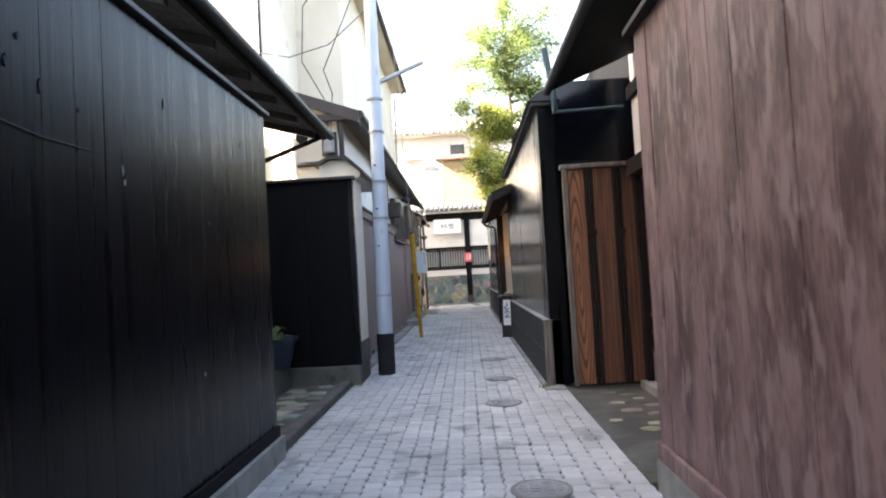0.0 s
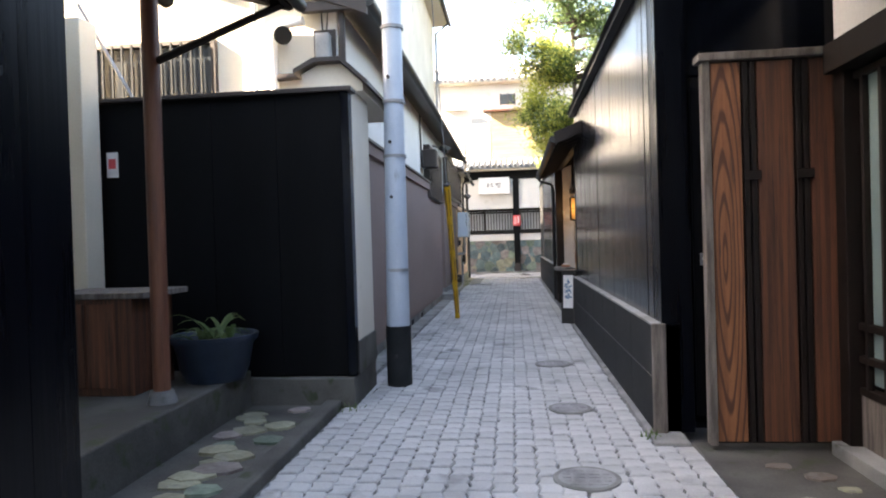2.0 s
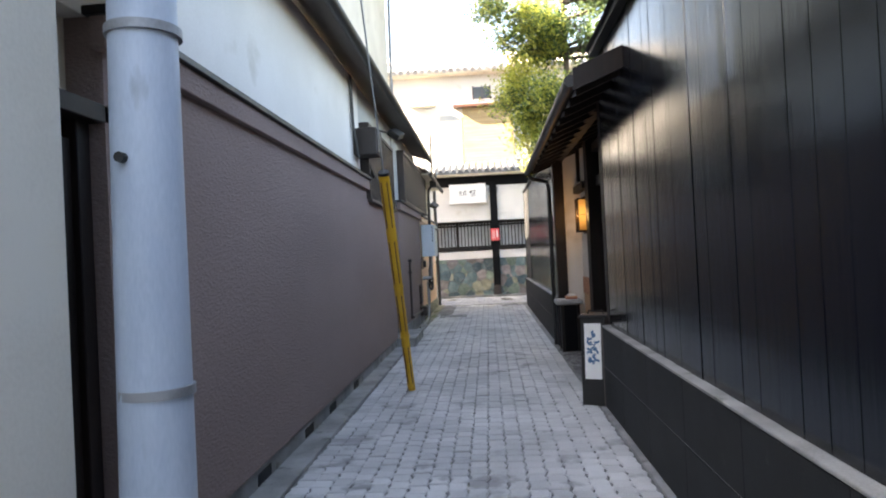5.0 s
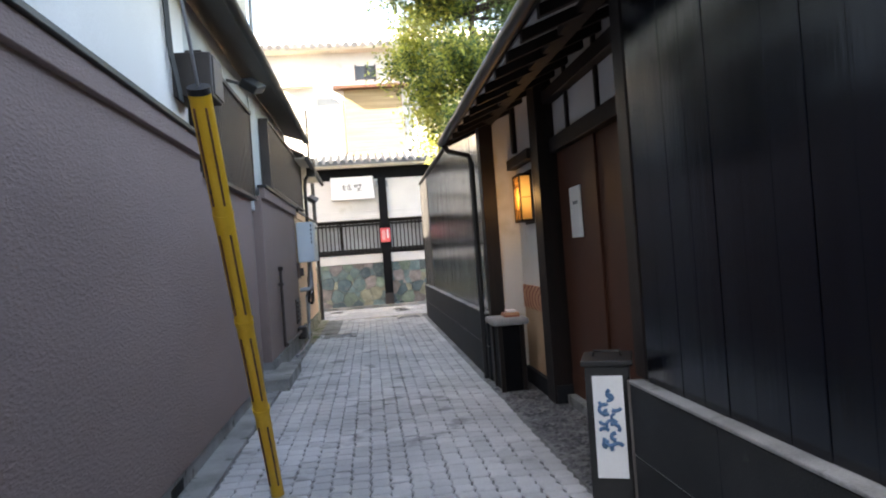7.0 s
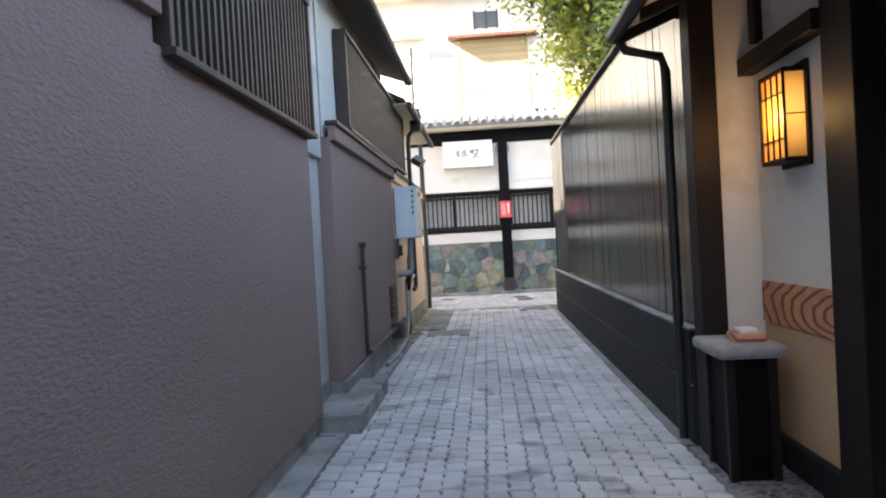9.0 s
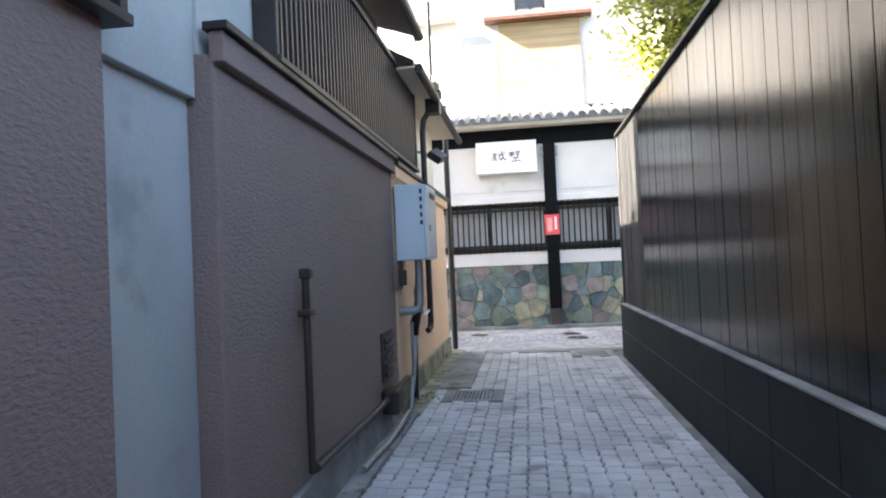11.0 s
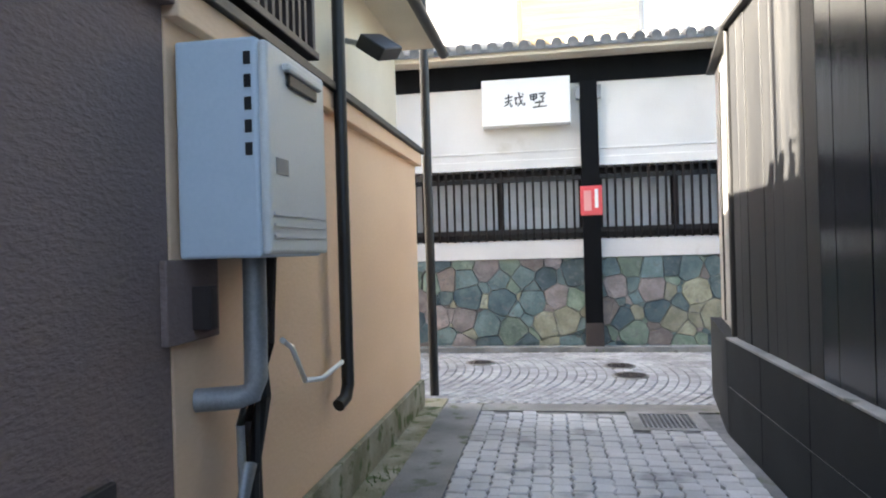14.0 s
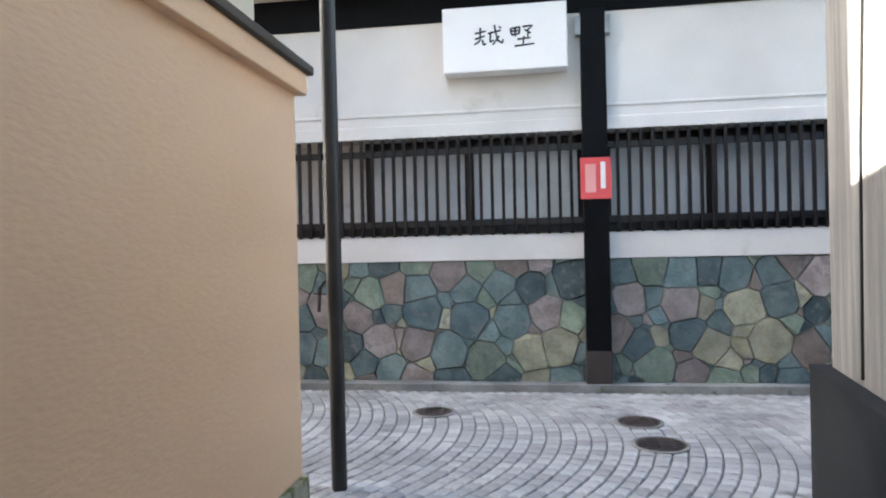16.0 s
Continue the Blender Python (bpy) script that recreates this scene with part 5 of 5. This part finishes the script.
def foliage(name, mat, n, keep, seed):
    r = random.Random(seed)
    verts, faces = [], []
    for i in range(n):
        c = r.choice(keep)
        o = Vector((r.gauss(0, .23), r.gauss(0, .27), r.gauss(0, .18)))
        p = c + o
        u = Vector((r.gauss(0, 1), r.gauss(0, 1), r.gauss(0, .6))).normalized() * r.uniform(0.035, 0.07)
        w = u.cross(Vector((r.gauss(0, .5), r.gauss(0, .5), 1))).normalized() * 0.026
        k = len(verts)
        verts += [p - u, p + w, p + u, p - w]
        faces.append((k, k + 1, k + 2, k + 3))
    me = bpy.data.meshes.new(name)
    me.from_pydata(verts, [], faces)
    me.materials.append(mat)
    ob = new(name, me)
    ob.parent = tree
foliage("crown", LEAF, 54000, tips, 1)
# Low tips on the lane side get the painted sunlight.
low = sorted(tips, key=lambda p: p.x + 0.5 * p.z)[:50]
foliage("sunlit_leaves", LEAF_SUNLIT, 22000, low + boughs, 2)

# ---- weeds ----
rw = random.Random(31)
bm = bmesh.new()
for cx, cy, n in ((0.88, 8.12, 30), (-1.62, 24.9, 40), (-1.66, 26.5, 40), (0.13, 32.14, 14), (-1.55, 9.0, 25)):
    for i in range(n):
        x, y, a, h = cx + rw.gauss(0, .05), cy + rw.gauss(0, .12 if cx < 0 else .05), rw.uniform(0, 6.28), rw.uniform(0.02, 0.07)
        q = [bm.verts.new((x + 0.008 * math.cos(a), y + 0.008 * math.sin(a), 0)), bm.verts.new((x - 0.008 * math.cos(a), y - 0.008 * math.sin(a), 0)), bm.verts.new((x + rw.gauss(0, .02), y + rw.gauss(0, .02), h))]
        bm.faces.new(q)
solo("weeds", bm, LEAF, "small green weeds at the foot of the walls", "weeds", "stuff")

# ---- pieces: stones of the far wall ----
def clip(poly, mx, my, nx, ny):
    out = []
    for i, p in enumerate(poly):
        q = poly[(i + 1) % len(poly)]
        a, b = (p[0] - mx) * nx + (p[1] - my) * ny, (q[0] - mx) * nx + (q[1] - my) * ny
        if a <= 0:
            out.append(p)
        if (a < 0 < b) or (b < 0 < a):
            t = a / (a - b)
            out.append((p[0] + t * (q[0] - p[0]), p[1] + t * (q[1] - p[1])))
    return out


rv = random.Random(17)
seeds = []
for size, count in ((0.25, 60), (0.17, 110), (0.11, 160)):
    for _ in range(count * 6):
        x, z = rv.uniform(-4.6, 4.0), rv.uniform(0.0, 1.46)
        if all(math.hypot(x - q[0], z - q[1]) > 0.50 * (size + q[2]) for q in seeds):
            seeds.append((x, z, size * rv.uniform(0.85, 1.05)))
for i, s in enumerate(seeds):
    poly = [(s[0] - 0.6, 0.07), (s[0] + 0.6, 0.07), (s[0] + 0.6, 1.40), (s[0] - 0.6, 1.40)]
    for j, t in enumerate(seeds):
        if i != j and abs(t[0] - s[0]) < 1.2:
            dx, dz = t[0] - s[0], t[1] - s[1]
            ln = math.hypot(dx, dz)
            k = 0.5 + (s[2] ** 2 - t[2] ** 2) / (2 * ln * ln) - 0.005 / ln
            poly = clip(poly, s[0] + dx * k, s[1] + dz * k, dx / ln, dz / ln)
            if len(poly) < 3:
                break
    if len(poly) < 3:
        continue
    mx, mz = sum(p[0] for p in poly) / len(poly), sum(p[1] for p in poly) / len(poly)
    d = rv.uniform(0.0, 0.02)
    bm = bmesh.new()
    back = [bm.verts.new((p[0], FY + 0.04, p[1])) for p in poly]
    mid = [bm.verts.new((p[0], FY + 0.012 - d, p[1])) for p in poly]
    frt = [bm.verts.new((mx + 0.965 * (p[0] - mx), FY + 0.0 - d + rv.uniform(-.012, .008), mz + 0.965 * (p[1] - mz))) for p in poly]
    n = len(poly)
    for k in range(n):
        h = (k + 1) % n
        bm.faces.new((back[k], back[h], mid[h], mid[k])); bm.faces.new((mid[k], mid[h], frt[h], frt[k]))
    bm.faces.new(frt)
    part("stone", bm, STONES[rv.choice((0, 0, 0, 3, 3, 1, 2, 4, 5, 5))], far)

# ---- pieces: setts ----
rg = random.Random(41)
def blocked(x, y):
    if (25.42 < y < 28.8 and x < -1.15) or y > 28.42 and y < 28.8 or (18.9 < y < 27.8 and x > 0.80):
        return True
    return any((x - a) ** 2 + (y - b) ** 2 < (r - 0.01) ** 2 for a, b, r in COVERS) or any(x0 - 0.13 < x < x1 + 0.13 and y0 - 0.11 < y < y1 + 0.11 for x0, x1, y0, y1 in DRAINS)


def sett_mesh(w, l, zig=0.0, mat=SETT):
    """A paving sett; zig bends both long sides the same way, so that neighbours interlock."""
    def ring(inset, z):
        a, b = w / 2 - inset, l / 2 - inset
        return [bm.verts.new(p) for p in ((-a, -b, z), (a, -b, z), (a + zig, 0, z), (a, b, z), (-a, b, z), (-a + zig, 0, z))]
    bm = bmesh.new()
    rings = [ring(0, -0.05), ring(0, -0.008), ring(0.008, 0.0)]
    for a, b in zip(rings, rings[1:]):
        for k in range(6):
            bm.faces.new((a[k], a[(k + 1) % 6], b[(k + 1) % 6], b[k]))
    bm.faces.new(rings[-1])
    return mesh_of("sett", bm, mat)


SW, SL = 0.136, 0.146
variants = [sett_mesh(SW - rg.uniform(0.003, 0.010), SL - rg.uniform(0.006, 0.014), 0.018 + rg.uniform(-0.005, 0.005)) for _ in range(8)]
plain = [sett_mesh(SW - rg.uniform(0.008, 0.013), SL - rg.uniform(0.010, 0.016), 0.0, SETT_STREET) for _ in range(4)]
sett_count = 0
jv, jf = [], []
def loose(me, m):
    k = len(jv)
    jv.extend(m @ v.co for v in me.vertices)
    jf.extend(tuple(k + i for i in p.vertices) for p in me.polygons)


for col in range(20):
    x = -1.61 + SW * (col + 0.5)
    bow = min(abs(x + 0.20), 1.1)
    y = -6 - 0.27 * bow * bow + rg.uniform(-0.014, 0.014)
    while y < 28.7:
        hi = 1.1 if y < 7.95 else (0.86 if y < 14.8 else (0.86 if y < 18.9 else 0.92))
        if x + SW / 2 < hi + 0.03 and not blocked(x, y):
            m = pose(x + rg.uniform(-.006, .006), y + rg.uniform(-.008, .008), rg.uniform(-.005, .003), rg.uniform(-1, 1), rg.uniform(-1, 1), rg.uniform(-2.5, 2.5))
            me = rg.choice(variants)
            if 7.3 < y < 9.6 and sett_count < 300:
                ob = new("sett", me)
                ob.parent = lane
                ob.matrix_basis = m
                sett_count += 1
            else:
                loose(me, m)
        y += SL
me = bpy.data.meshes.new("setts")
me.from_pydata(jv, [], jf)
me.materials.append(SETT)
ob = new("setts", me)
ob.parent = lane
tagged(ob, kind="stuff")
# fans on the street
jv, jf = [], []
n_fan = 0
for row in range(140):
    y = 28.83
    while y < 32.12:
        v = (y - 30.45) / 1.72
        x = -8.2 + row * 0.118 + 0.62 * (1 - v * v)
        yaw = -math.degrees(math.atan(-2 * 0.62 * v / 1.72))
        if not blocked(x, y):
            m = pose(x, y, rg.uniform(-.004, .003), rg.uniform(-1, 1), rg.uniform(-1, 1), yaw + rg.uniform(-2, 2)) @ Matrix.Diagonal((0.84 * max(0.7, math.cos(radians(yaw))), 0.86, 1, 1))
            me = rg.choice(plain)
            if -1.2 < x < 1.2 and y < 30.8 and n_fan < 300:
                ob = new("sett", me)
                ob.parent = st
                ob.matrix_basis = m
                n_fan += 1
            else:
                loose(me, m)
        y += 0.122 * math.cos(radians(yaw))
me = bpy.data.meshes.new("setts")
me.from_pydata(jv, [], jf)
me.materials.append(SETT_STREET)
ob = new("setts", me)
ob.parent = st
tagged(ob, kind="stuff")
